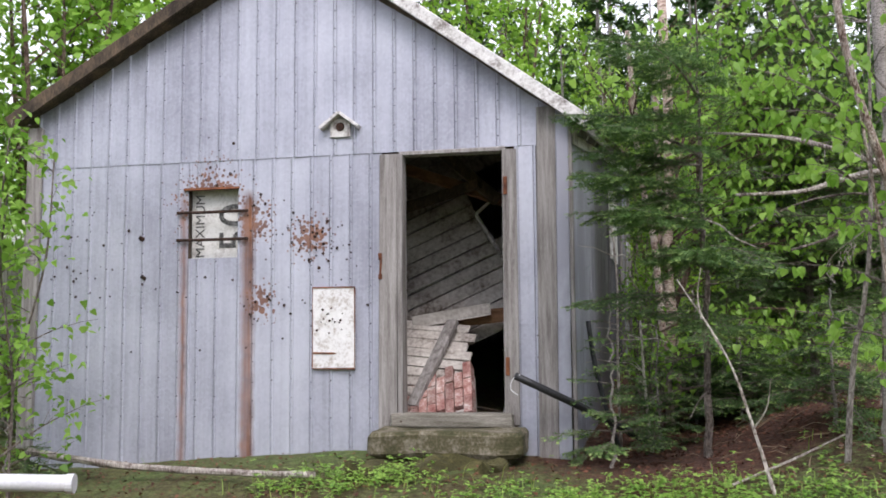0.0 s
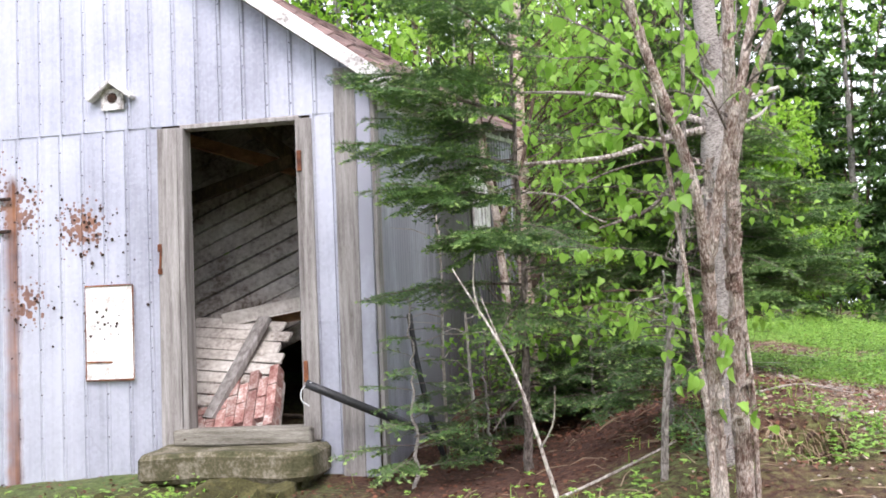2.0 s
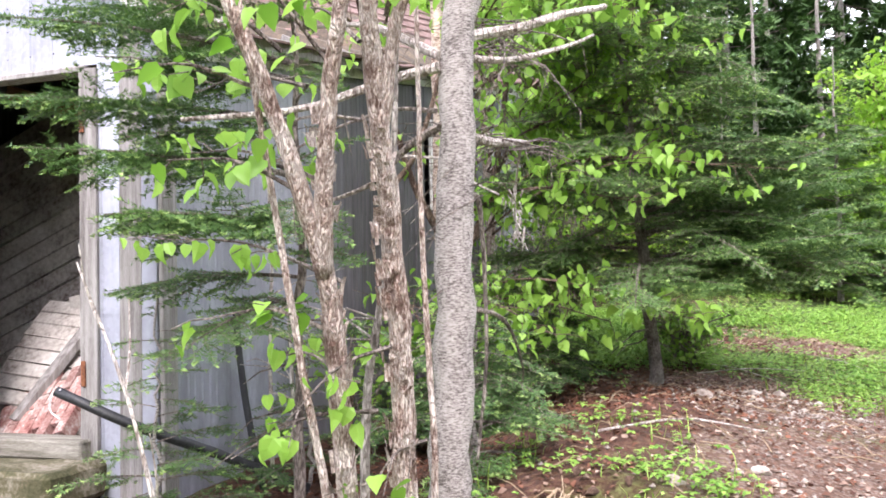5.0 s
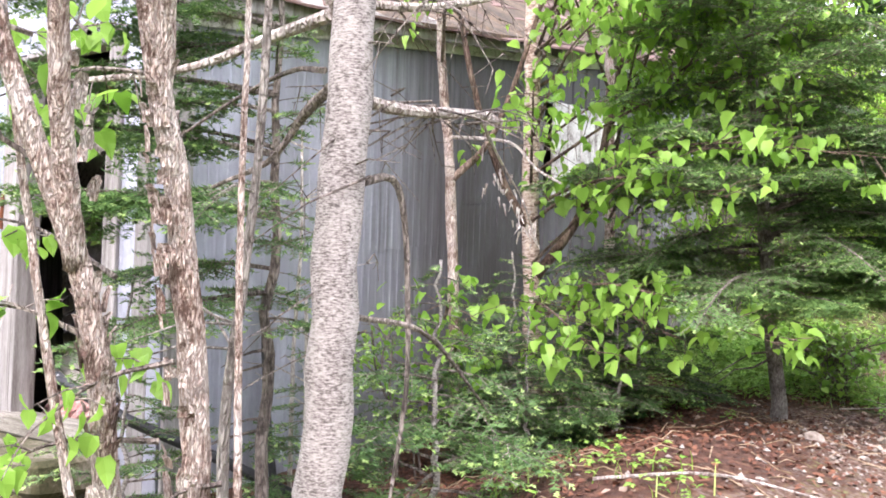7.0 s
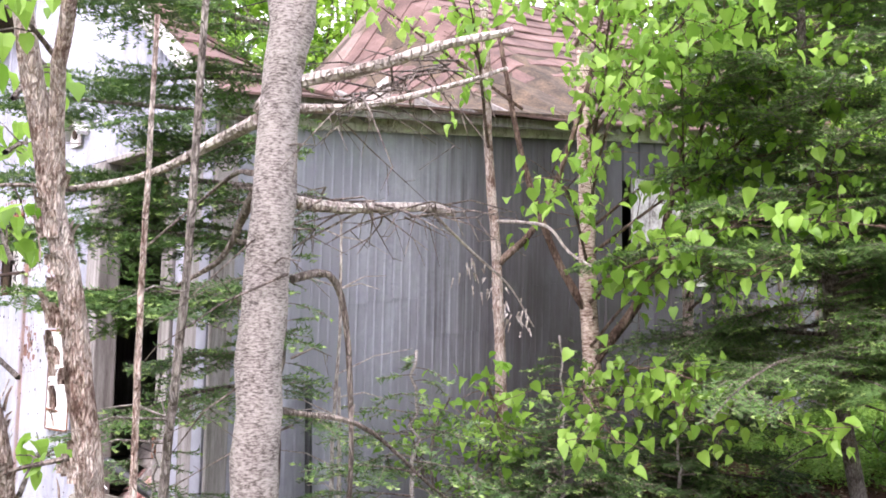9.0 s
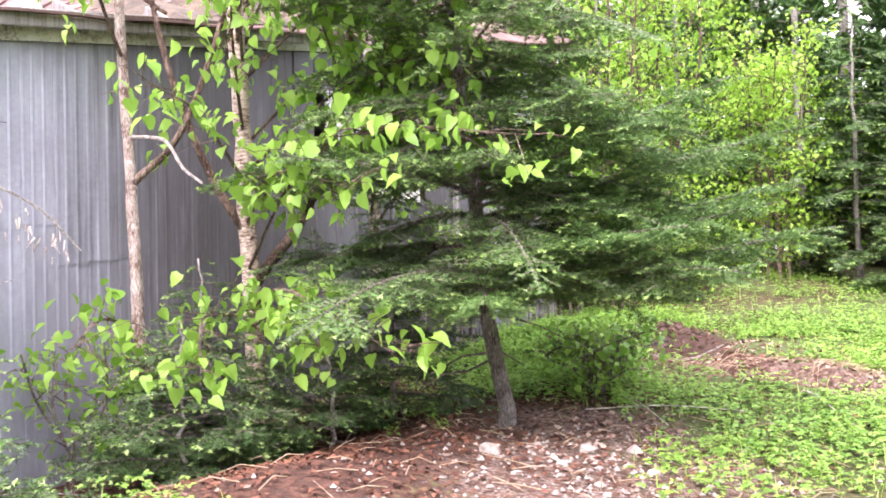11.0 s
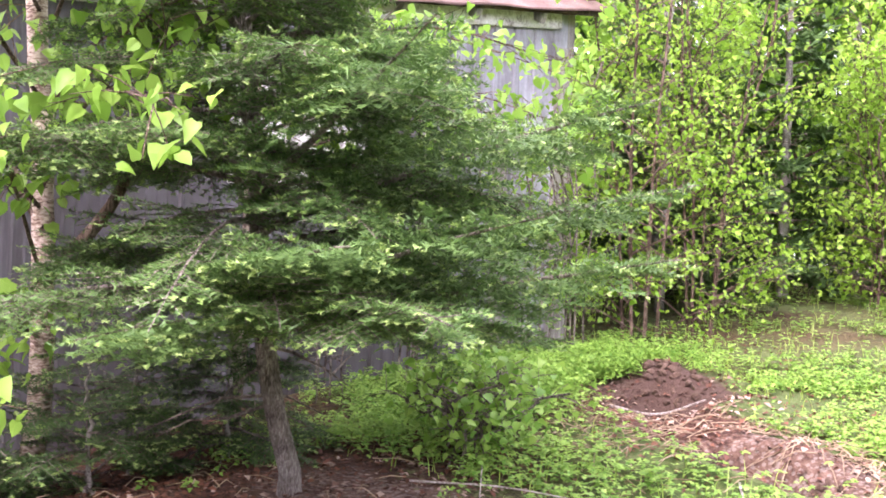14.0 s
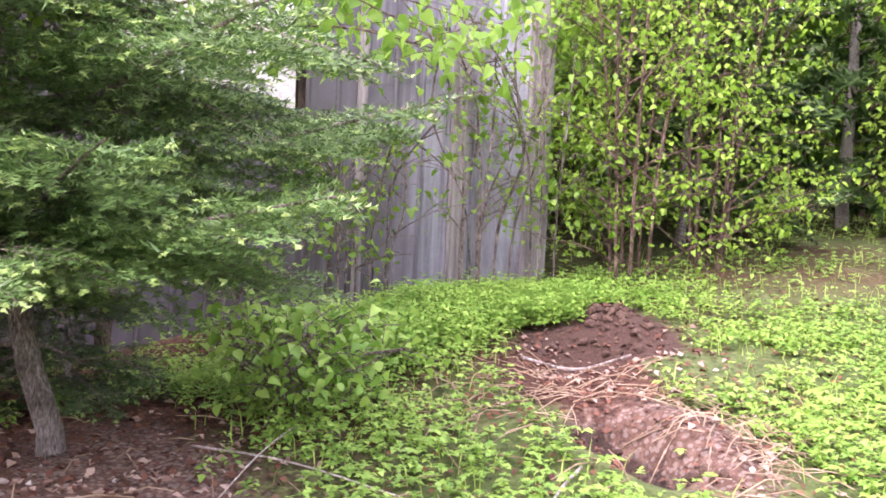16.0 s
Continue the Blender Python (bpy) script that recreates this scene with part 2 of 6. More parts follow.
FLAKY = bark_material("flaky_brown_birch_bark", (0.15, 0.085, 0.065), (0.47, 0.36, 0.31), (0.76, 0.67, 0.62), scale=45)
PAPER = bark_material("pale_birch_bark", (0.15, 0.09, 0.07), (0.42, 0.31, 0.26), (0.68, 0.57, 0.5), band=1, scale=9)
TWIG = bark_material("grey_twig_bark", (0.06, 0.045, 0.04), (0.17, 0.135, 0.12), (0.33, 0.28, 0.25), scale=25)
DEADWOOD = bark_material("bleached_dead_wood", (0.22, 0.17, 0.15), (0.48, 0.42, 0.39), (0.68, 0.62, 0.58), scale=25)
SPRUCEBARK = bark_material("brown_grey_spruce_bark", (0.08, 0.06, 0.052), (0.21, 0.175, 0.16), (0.36, 0.32, 0.3), scale=40)
STEMBARK = bark_material("pale_grey_stem_bark", (0.12, 0.095, 0.085), (0.3, 0.26, 0.24), (0.48, 0.43, 0.4), scale=30)
BROWNSTEM = bark_material("brown_sapling_bark", (0.05, 0.028, 0.02), (0.14, 0.085, 0.065), (0.28, 0.2, 0.16), scale=25)


def zinc(name, stains):
    """Weathered galvanised sheet; stains: rust streaks and peppered rust spots on the front."""
    m, n, l, b = material(name)
    geo = n.new("ShaderNodeNewGeometry")
    sep = n.new("ShaderNodeSeparateXYZ")
    l.new(geo.outputs["Position"], sep.inputs[0])
    x, z = sep.outputs[0], sep.outputs[2]
    big = node(n, "ShaderNodeTexNoise", Scale=1.1, Detail=4.0)
    l.new(geo.outputs["Position"], big.inputs[0])
    mp = node(n, "ShaderNodeMapping", Scale=(22, 22, 0.8))
    l.new(geo.outputs["Position"], mp.inputs[0])
    runs = node(n, "ShaderNodeTexNoise", Scale=1.0, Detail=4.0, Roughness=0.6)
    l.new(mp.outputs[0], runs.inputs[0])
    span = node(n, "ShaderNodeTexVoronoi", Scale=45.0)
    l.new(geo.outputs["Position"], span.inputs[0])
    info = n.new("ShaderNodeObjectInfo")
    f = calc(n, l, "ADD", calc(n, l, "MULTIPLY", big.outputs[0], 0.62), calc(n, l, "MULTIPLY", runs.outputs[0], 0.28))
    f = calc(n, l, "ADD", f, calc(n, l, "MULTIPLY", span.outputs["Color"], 0.1))
    f = calc(n, l, "ADD", f, calc(n, l, "MULTIPLY_ADD", info.outputs["Random"], 0.1, -0.05))
    col = ramp(n, l, f, [(0.33, (0.3, 0.305, 0.37)), (0.5, (0.43, 0.44, 0.525)), (0.68, (0.54, 0.555, 0.64))]).outputs[0]
    if stains:
        ragged = node(n, "ShaderNodeTexNoise", Scale=7.0, Detail=5.0)
        l.new(geo.outputs["Position"], ragged.inputs[0])
        wob = calc(n, l, "MULTIPLY_ADD", ragged.outputs[0], 0.05, -0.025)
        total = None
        for x0, w, strength in ((-2.235, 0.05, 0.6), (-1.665, 0.075, 1.0)):
            d = calc(n, l, "ABSOLUTE", calc(n, l, "ADD", calc(n, l, "SUBTRACT", x, x0), wob))
            s = calc(n, l, "SUBTRACT", 1.0, calc(n, l, "DIVIDE", d, w), clamp=True)
            below = calc(n, l, "MULTIPLY", calc(n, l, "SUBTRACT", 2.62, z), 9.0, clamp=True)
            s = calc(n, l, "MULTIPLY", calc(n, l, "MULTIPLY", s, below), strength * 1.5, clamp=True)
            total = s if total is None else calc(n, l, "MAXIMUM", total, s)
        total = calc(n, l, "MULTIPLY", total, calc(n, l, "MULTIPLY_ADD", runs.outputs[0], 1.2, 0.25), clamp=True)
        dots = node(n, "ShaderNodeTexVoronoi", Scale=30.0)
        l.new(geo.outputs["Position"], dots.inputs[0])
        dense = None
        for cx, cz, r in ((-1.98, 2.5, 0.52), (-1.12, 2.2, 0.3), (-1.55, 1.68, 0.24), (-1.62, 2.35, 0.3)):
            q = calc(n, l, "SQRT", calc(n, l, "ADD", calc(n, l, "POWER", calc(n, l, "ABSOLUTE", calc(n, l, "SUBTRACT", x, cx)), 2.0), calc(n, l, "POWER", calc(n, l, "ABSOLUTE", calc(n, l, "SUBTRACT", z, cz)), 2.0)))
            g = calc(n, l, "SUBTRACT", 1.0, calc(n, l, "DIVIDE", q, r), clamp=True)
            dense = g if dense is None else calc(n, l, "MAXIMUM", dense, g)
        pick = n.new("ShaderNodeSeparateColor")
        l.new(dots.outputs["Color"], pick.inputs[0])
        on = calc(n, l, "LESS_THAN", pick.outputs[0], calc(n, l, "MULTIPLY", dense, 2.5))
        rad = calc(n, l, "MULTIPLY_ADD", calc(n, l, "POWER", dense, 1.5), 0.75, 0.2)
        spot = calc(n, l, "MULTIPLY", on, calc(n, l, "MULTIPLY", calc(n, l, "SUBTRACT", rad, dots.outputs["Distance"]), 9.0, clamp=True))
        total = calc(n, l, "MAXIMUM", total, calc(n, l, "MULTIPLY", spot, 0.9))
        rust = ramp(n, l, ragged.outputs[0], [(0.3, (0.09, 0.032, 0.018)), (0.7, (0.27, 0.11, 0.05))]).outputs[0]
        col = mixed(n, l, total, col, rust)
        l.new(calc(n, l, "MULTIPLY_ADD", total, -0.35, 0.35, clamp=True), b.inputs["Metallic"])
    else:
        b.inputs["Metallic"].default_value = 0.35
        # brown run-down stains of its own shape along the long wall; painted tree shade darkens them past y 8.4
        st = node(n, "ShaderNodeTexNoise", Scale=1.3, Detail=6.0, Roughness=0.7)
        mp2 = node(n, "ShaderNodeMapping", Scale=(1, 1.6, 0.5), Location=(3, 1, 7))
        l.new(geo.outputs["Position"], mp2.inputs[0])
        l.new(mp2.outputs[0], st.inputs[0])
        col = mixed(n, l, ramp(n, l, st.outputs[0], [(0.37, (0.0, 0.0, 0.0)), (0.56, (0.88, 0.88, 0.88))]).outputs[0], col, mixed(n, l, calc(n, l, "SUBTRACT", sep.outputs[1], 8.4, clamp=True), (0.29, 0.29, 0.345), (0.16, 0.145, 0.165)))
        # old soot-brown dirt plus painted tree shade on the middle sheets, ragged at its edge
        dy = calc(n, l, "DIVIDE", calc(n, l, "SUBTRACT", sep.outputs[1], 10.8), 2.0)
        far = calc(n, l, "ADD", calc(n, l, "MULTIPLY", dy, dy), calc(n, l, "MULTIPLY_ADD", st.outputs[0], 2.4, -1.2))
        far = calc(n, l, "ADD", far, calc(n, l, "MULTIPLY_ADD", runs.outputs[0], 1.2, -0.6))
        grime_shade = calc(n, l, "MULTIPLY", calc(n, l, "SUBTRACT", 1.0, far), 1.6, clamp=True)
        col = mixed(n, l, calc(n, l, "MULTIPLY", grime_shade, 0.8), col, (0.075, 0.066, 0.07))
    l.new(col, b.inputs["Base Color"])
    b.inputs["Roughness"].default_value = 0.55
    bump(n, l, b, f, 0.25, 0.01)
    return m


ZINC_FRONT = zinc("galvanised_sheet_with_rust", True)
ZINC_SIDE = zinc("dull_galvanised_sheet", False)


# ---- ground ----
def bump_at(x, y, cx, cy, sx, sy):
    return math.exp(-((x - cx) ** 2 / sx + (y - cy) ** 2 / sy))


def land(x, y):
    """Height of the ground."""
    cx, cy = max(-7.0, min(9.0, x)), max(-6.0, min(17.0, y))
    z = -0.2005 + 0.096 * cx + 0.0803 * cy - 0.0073 * cx * cx - 0.0085 * cx * cy + 0.0022 * cy * cy
    z += 0.35 * bump_at(x, y, 3.4, 7.6, 1.2, 4.0) - 0.197 * bump_at(x, y, 1.6, 9.0, 1.0, 3.0)
    z += 0.02 * (y - cy) * (1 if abs(y) < 60 else 0)
    z += 0.05 * bump_at(x, y, 2.55, 11.7, 0.6, 0.8)
    z -= 0.045 * max(0.0, min(3.5, y - 14.0))
    # dug hollows with a thrown-up bank behind
    z -= 0.24 * bump_at(x, y, 2.98, 12.66, 0.05, 0.07) - 0.12 * bump_at(x, y, 2.68, 13.0, 0.07, 0.05)
    z -= 0.06 * bump_at(x, y, 3.25, 12.3, 0.1, 0.05) - 0.05 * bump_at(x, y, 3.45, 12.75, 0.05, 0.08)
    z += 0.06 * bump_at(x, y, 4.0, 11.7, 0.12, 0.01)
    z -= 0.3 * bump_at(x, y, 4.05, 11.92, 0.06, 0.014) - 0.07 * bump_at(x, y, 4.15, 12.15, 0.12, 0.03)
    z -= 0.1 * bump_at(x, y, 2.95, 13.65, 0.05, 0.02)
    z -= 0.26 * bump_at(x, y, 3.5, 6.5, 0.022, 0.03) - 0.08 * bump_at(x, y, 3.52, 6.75, 0.06, 0.02)
    near = 1.0 if -6 < x < 10 and -4 < y < 22 else 0.2
    n1 = noise.noise((x * 0.9, y * 0.9, 0.3)) * 0.045 + noise.noise((x * 3.1, y * 3.1, 5.3)) * 0.018 + noise.noise((x * 9, y * 9, 2.3)) * 0.007
    return z + n1 * near


def ticks(lo, hi, step, far):
    mid = list(np.arange(lo, hi, step))
    out, d, p = [], step, hi
    while p < far:
        out.append(p)
        d *= 1.35
        p += d
    out.append(far)
    inn, d, p = [], step, lo
    while p > -far:
        d *= 1.35
        p -= d
        inn.append(max(p, -far))
    return inn[::-1] + mid + out


def ground_material():
    m, n, l, b = material("forest_clearing_ground")
    geo = n.new("ShaderNodeNewGeometry")
    sep = n.new("ShaderNodeSeparateXYZ")
    l.new(geo.outputs["Position"], sep.inputs[0])
    x, y = sep.outputs[0], sep.outputs[1]
    big = node(n, "ShaderNodeTexNoise", Scale=0.9, Detail=6.0, Roughness=0.6)
    fine = node(n, "ShaderNodeTexNoise", Scale=22.0, Detail=6.0, Roughness=0.7)
    grit = node(n, "ShaderNodeTexVoronoi", Scale=38.0)
    for t in (big, fine, grit):
        l.new(geo.outputs["Position"], t.inputs[0])
    litter = ramp(n, l, fine.outputs[0], [(0.32, (0.024, 0.009, 0.005)), (0.5, (0.08, 0.032, 0.019)), (0.68, (0.17, 0.08, 0.052))]).outputs[0]
    moss = ramp(n, l, fine.outputs[0], [(0.3, (0.03, 0.045, 0.012)), (0.5, (0.08, 0.12, 0.028)), (0.7, (0.16, 0.18, 0.065))]).outputs[0]
    dirt = ramp(n, l, fine.outputs[0], [(0.3, (0.055, 0.026, 0.017)), (0.5, (0.125, 0.068, 0.047)), (0.7, (0.23, 0.15, 0.115))]).outputs[0]
    pale = mixed(n, l, calc(n, l, "GREATER_THAN", grit.outputs["Distance"], 0.42), (0.46, 0.42, 0.39), dirt)
    dirt = mixed(n, l, 0.22, dirt, pale)

    def blob(cx, cy, sx, sy):
        dx = calc(n, l, "DIVIDE", calc(n, l, "SUBTRACT", x, cx), sx)
        dy = calc(n, l, "DIVIDE", calc(n, l, "SUBTRACT", y, cy), sy)
        q = calc(n, l, "SQRT", calc(n, l, "ADD", calc(n, l, "MULTIPLY", dx, dx), calc(n, l, "MULTIPLY", dy, dy)))
        q = calc(n, l, "ADD", q, calc(n, l, "ADD", calc(n, l, "MULTIPLY_ADD", big.outputs[0], 1.4, -0.7), calc(n, l, "MULTIPLY_ADD", fine.outputs[0], 1.2, -0.6)))
        return calc(n, l, "MULTIPLY", calc(n, l, "SUBTRACT", 1.15, q), 4.0, clamp=True)

    col = mixed(n, l, ramp(n, l, calc(n, l, "ADD", calc(n, l, "MULTIPLY", big.outputs[0], 0.6), calc(n, l, "MULTIPLY", fine.outputs[0], 0.4)), [(0.4, (0, 0, 0)), (0.6, (1, 1, 1))]).outputs[0], litter, moss)
    col = mixed(n, l, blob(2.2, 8.9, 1.9, 2.7), col, litter)
    col = mixed(n, l, blob(4.15, 9.35, 0.75, 0.8), col, dirt)
    col = mixed(n, l, blob(3.6, 10.25, 0.8, 0.35), col, dirt)
    col = mixed(n, l, blob(4.6, 7.4, 0.9, 1.2), col, dirt)
    col = mixed(n, l, blob(5.5, 13.5, 2.6, 3.0), col, moss)
    col = mixed(n, l, blob(2.88, 12.8, 0.42, 0.42), col, (0.07, 0.038, 0.027))
    col = mixed(n, l, blob(4.15, 12.1, 0.55, 0.24), col, dirt)
    col = mixed(n, l, blob(3.3, 12.25, 0.5, 0.3), col, litter)
    col = mixed(n, l, blob(4.05, 11.92, 0.3, 0.1), col, (0.045, 0.026, 0.019))
    l.new(col, b.inputs["Base Color"])
    b.inputs["Roughness"].default_value = 1.0
    bump(n, l, b, fine.outputs[0], 0.9, 0.04)
    return m


GX, GY = ticks(-5.0, 9.0, 0.07, 900.0), ticks(-2.0, 19.0, 0.07, 900.0)
gv = [(x, y, land(x, y)) for y in GY for x in GX]
gw = len(GX)
gf = [(j * gw + i, j * gw + i + 1, (j + 1) * gw + i + 1, (j + 1) * gw + i) for j in range(len(GY) - 1) for i in range(gw - 1)]
ground = mesh_part("ground", gv, gf, ground_material(), None, smooth=True)
tagged(ground, "uneven forest clearing ground with brown leaf litter and moss", "ground", kind="structure")

# ---- shed: walls ----
FRONT = 7.3           # plane of the gable wall
LEFT, RIGHT = -3.62, 0.95
RIDGE_X, RIDGE_Z = -1.26, 4.72
BACK = 13.5
RISE = 0.125           # the shed stands on rising ground and climbs with it
LEAN = 0.045          # the long wall runs slightly outwards


def side_x(y):
    return RIGHT + 0.03 + LEAN * (y - FRONT)


def roof_z(x):
    """Underside of the roof over the gable."""
    return RIDGE_Z - (x - RIDGE_X) * 0.735 if x > RIDGE_X else RIDGE_Z + (x - RIDGE_X) * 0.585


def foot_z(x, y):
    return land(x, y) - 0.12


shed = thing("shed", "abandoned gabled shed clad in weathered galvanised sheet metal", "shed")
wall_front = new("wall_front")
wall_front.parent = shed
DOOR = (-0.36, 0.47, 0.78, 2.82)
HATCH = (-2.2, -1.76, 2.05, 2.62)


def strip(name, x0, x1, lo0, lo1, hi0, hi1, parent, mat, y, seed, rib=0.011, fluted=False):
    """One upright sheet: flat pan with a raised lap along one edge; heights given at both edges."""
    rnd = random.Random(seed)
    w = x1 - x0
    prof = [(0.0, 0.0), (0.010, -rib), (0.022, -rib), (0.032, 0.0), (w * 0.55, rnd.uniform(-0.003, 0.002)), (w - 0.004, 0.0)]
    if fluted:
        prof = [(0.0, 0.0), (0.012, -rib), (0.03, 0.0), (0.055, 0.001), (0.067, -rib), (0.082, 0.0), (0.12, 0.001), (0.132, -rib), (0.147, 0.0), (w - 0.002, 0.0)]
    prof = [p for p in prof if p[0] <= w]
    if prof[-1][0] < w - 0.002:
        prof.append((w - 0.003, 0.0))
    v, k = [], len(prof)
    for lo_hi in ((lo0, lo1), (hi0, hi1)):
        for px, py in prof:
            s = px / w
            v.append((x0 + px, y + py, lo_hi[0] * (1 - s) + lo_hi[1] * s))
    fc = [(i, i + 1, k + i + 1, k + i) for i in range(k - 1)]
    b = len(v)
    v += [(p[0], y + 0.006, p[2]) for p in (v[0], v[k - 1], v[2 * k - 1], v[k])]
    fc += [(b + 1, b, b + 3, b + 2), (b, 0, k, b + 3), (k - 1, b + 1, b + 2, 2 * k - 1), tuple(range(k, 2 * k)) + (b + 2, b + 3), (b, b + 1) + tuple(range(k - 1, -1, -1))]
    return mesh_part(name, v, fc, mat, parent)


SEAM = 2.87
edges = list(np.arange(LEFT, RIGHT - 0.2, 0.166))
edges = sorted([e for e in edges if all(abs(e - q) > 0.05 for q in (DOOR[0] - 0.16, DOOR[1] + 0.08, HATCH[0], HATCH[1]))] + [DOOR[0] - 0.16, DOOR[1] + 0.08, HATCH[0], HATCH[1], 0.72])
for i, (a, c) in enumerate(zip(edges, edges[1:])):
    mid = (a + c) / 2
    if DOOR[0] - 0.16 < mid < DOOR[1] + 0.08:
        pass
    elif HATCH[0] - 0.01 < mid < HATCH[1] + 0.01:
        strip("panel", a, c, foot_z(a, FRONT), foot_z(c, FRONT), HATCH[2], HATCH[2], wall_front, ZINC_FRONT, FRONT, i)
        strip("panel", a, c, HATCH[3], HATCH[3], SEAM, SEAM, wall_front, ZINC_FRONT, FRONT, i)
    elif a > 0.5:
        strip("panel", a, c, foot_z(a, FRONT), foot_z(c, FRONT), 1.48, 1.48, wall_front, ZINC_FRONT, FRONT, i)
        strip("panel", a, c, 1.475, 1.475, SEAM, SEAM, wall_front, ZINC_FRONT, FRONT - 0.003, i)
    else:
        strip("panel", a, c, foot_z(a, FRONT), foot_z(c, FRONT), SEAM, SEAM, wall_front, ZINC_FRONT, FRONT, i)
upper = list(np.arange(LEFT, RIGHT, 0.168)) + [RIGHT]
for i, (a, c) in enumerate(zip(upper, upper[1:])):
    if c - a > 0.03:
        for p, q in (((a, RIDGE_X), (RIDGE_X, c)) if a < RIDGE_X - 0.02 and c > RIDGE_X + 0.02 else ((a, c),)):
            strip("panel", p, q, SEAM - 0.006, SEAM - 0.006, roof_z(p) + 0.03, roof_z(q) + 0.03, wall_front, ZINC_FRONT, FRONT - 0.007, 100 + i)

nails = Soup()
nr = random.Random(55)
for e in edges + [q + 0.084 for q in upper[:-1]]:
    if e > 0.9 or e in (DOOR[0] - 0.16, HATCH[0], HATCH[1]):
        continue
    low = e in edges
    z, top_z = (0.75, SEAM - 0.05) if low else (SEAM + 0.08, roof_z(e) - 0.05)
    x = e + (0.016 if low else -0.068)
    while z < top_z:
        r = nr.uniform(0.004, 0.0065)
        y = FRONT - (0.013 if low else 0.02)
        if not (HATCH[0] < x < HATCH[1] and HATCH[2] < z < HATCH[3]) and not (DOOR[0] - 0.2 < x < DOOR[1] + 0.1 and z < SEAM):
            nails.add([(x + r * math.cos(a), y, z + r * math.sin(a)) for a in (0, 1.05, 2.09, 3.14, 4.19, 5.24)] + [(x, y - 0.003, z)], [(i, (i + 1) % 6, 6) for i in range(6)])
        z += nr.uniform(0.13, 0.17)
nails.link("nail_heads", HOLE, wall_front, "dark nail heads along the laps")["kind"] = "stuff"

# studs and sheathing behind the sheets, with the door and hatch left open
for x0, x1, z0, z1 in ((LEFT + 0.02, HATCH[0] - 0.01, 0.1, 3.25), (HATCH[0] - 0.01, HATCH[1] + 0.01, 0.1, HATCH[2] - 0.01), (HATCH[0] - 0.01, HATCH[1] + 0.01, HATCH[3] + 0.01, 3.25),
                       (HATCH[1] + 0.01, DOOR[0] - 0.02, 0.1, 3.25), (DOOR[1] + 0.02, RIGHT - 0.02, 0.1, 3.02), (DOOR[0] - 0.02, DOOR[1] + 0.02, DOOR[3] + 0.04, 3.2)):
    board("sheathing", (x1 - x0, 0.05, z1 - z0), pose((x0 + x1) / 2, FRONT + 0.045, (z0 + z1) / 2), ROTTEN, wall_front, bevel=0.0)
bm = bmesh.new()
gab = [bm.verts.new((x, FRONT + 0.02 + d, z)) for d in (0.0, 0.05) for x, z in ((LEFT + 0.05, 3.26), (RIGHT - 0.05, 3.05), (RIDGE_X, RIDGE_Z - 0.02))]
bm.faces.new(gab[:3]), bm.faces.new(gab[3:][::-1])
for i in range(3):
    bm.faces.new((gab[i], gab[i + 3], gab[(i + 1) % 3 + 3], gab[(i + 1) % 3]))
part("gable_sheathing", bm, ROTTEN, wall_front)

# corner posts, door casing
for i, (x, w, z0, z1) in enumerate(((0.795, 0.15, 0.3, 3.16), (0.92, 0.098, 0.32, 3.04))):
    board("corner_board", (w, 0.035, z1 - z0), pose(x, FRONT - 0.022 - 0.004 * i, (z0 + z1) / 2, 0, 0.4), ZINC_SIDE if i else WOOD, shed, "folded metal corner strip" if i else "bare grey weathered corner board", rough=0.003, seed=i)
board("corner_board", (0.03, 0.13, 2.72), pose(RIGHT + 0.035, FRONT + 0.036, 1.68), WOOD, shed, rough=0.003, seed=15)
board("corner_board", (0.14, 0.04, 2.75), pose(LEFT - 0.03, FRONT - 0.02, 1.85, 0, 0.6), WOOD, shed, rough=0.004, seed=5)
door_frame = new("door_frame")
door_frame.parent = shed
board("casing", (0.15, 0.035, 2.2), pose(DOOR[0] - 0.105, FRONT - 0.03, 1.74, 0, 0.3), WOOD, door_frame, rough=0.003, seed=7)
board("jamb", (0.045, 0.14, 2.1), pose(DOOR[0] - 0.005, FRONT + 0.02, 1.79), WOOD, door_frame, "flaking pale painted jamb", rough=0.003, seed=8)
board("casing", (0.085, 0.035, 2.14), pose(DOOR[1] + 0.055, FRONT - 0.025, 1.77), WOOD, door_frame, rough=0.003, seed=9)
board("jamb", (0.035, 0.14, 2.1), pose(DOOR[1] + 0.0, FRONT + 0.025, 1.79), WOOD, door_frame, rough=0.003, seed=10)
board("head", (0.86, 0.12, 0.035), pose(0.055, FRONT + 0.03, DOOR[3] + 0.025), WOOD, door_frame, rough=0.003, seed=11)
board("threshold", (0.95, 0.2, 0.11), pose(0.05, FRONT - 0.03, 0.74), WOODH, door_frame, "mossy rotten wooden threshold", 0.012, 0.006, 12)
for z in (1.15, 2.55):
    board("hinge", (0.03, 0.012, 0.14), pose(DOOR[1] + 0.012, FRONT - 0.05, z), RUST, door_frame, "red-rusted hinge leaf", 0.003)
bm = bmesh.new()
for z, r in ((2.02, 0.022), (1.86, 0.016)):
    box(bm, (0.03, 0.014, r * 2.5), pose(-0.525, FRONT - 0.055, z), 0.004)
box(bm, (0.012, 0.02, 0.17), pose(-0.52, FRONT - 0.058, 1.93, 0, 4), 0.003)
part("latch", bm, RUST, door_frame, "rusted iron hasp")

# long side wall of upright sheets, with a boarded window opening
wall_side = new("wall_side")
wall_side.parent = shed


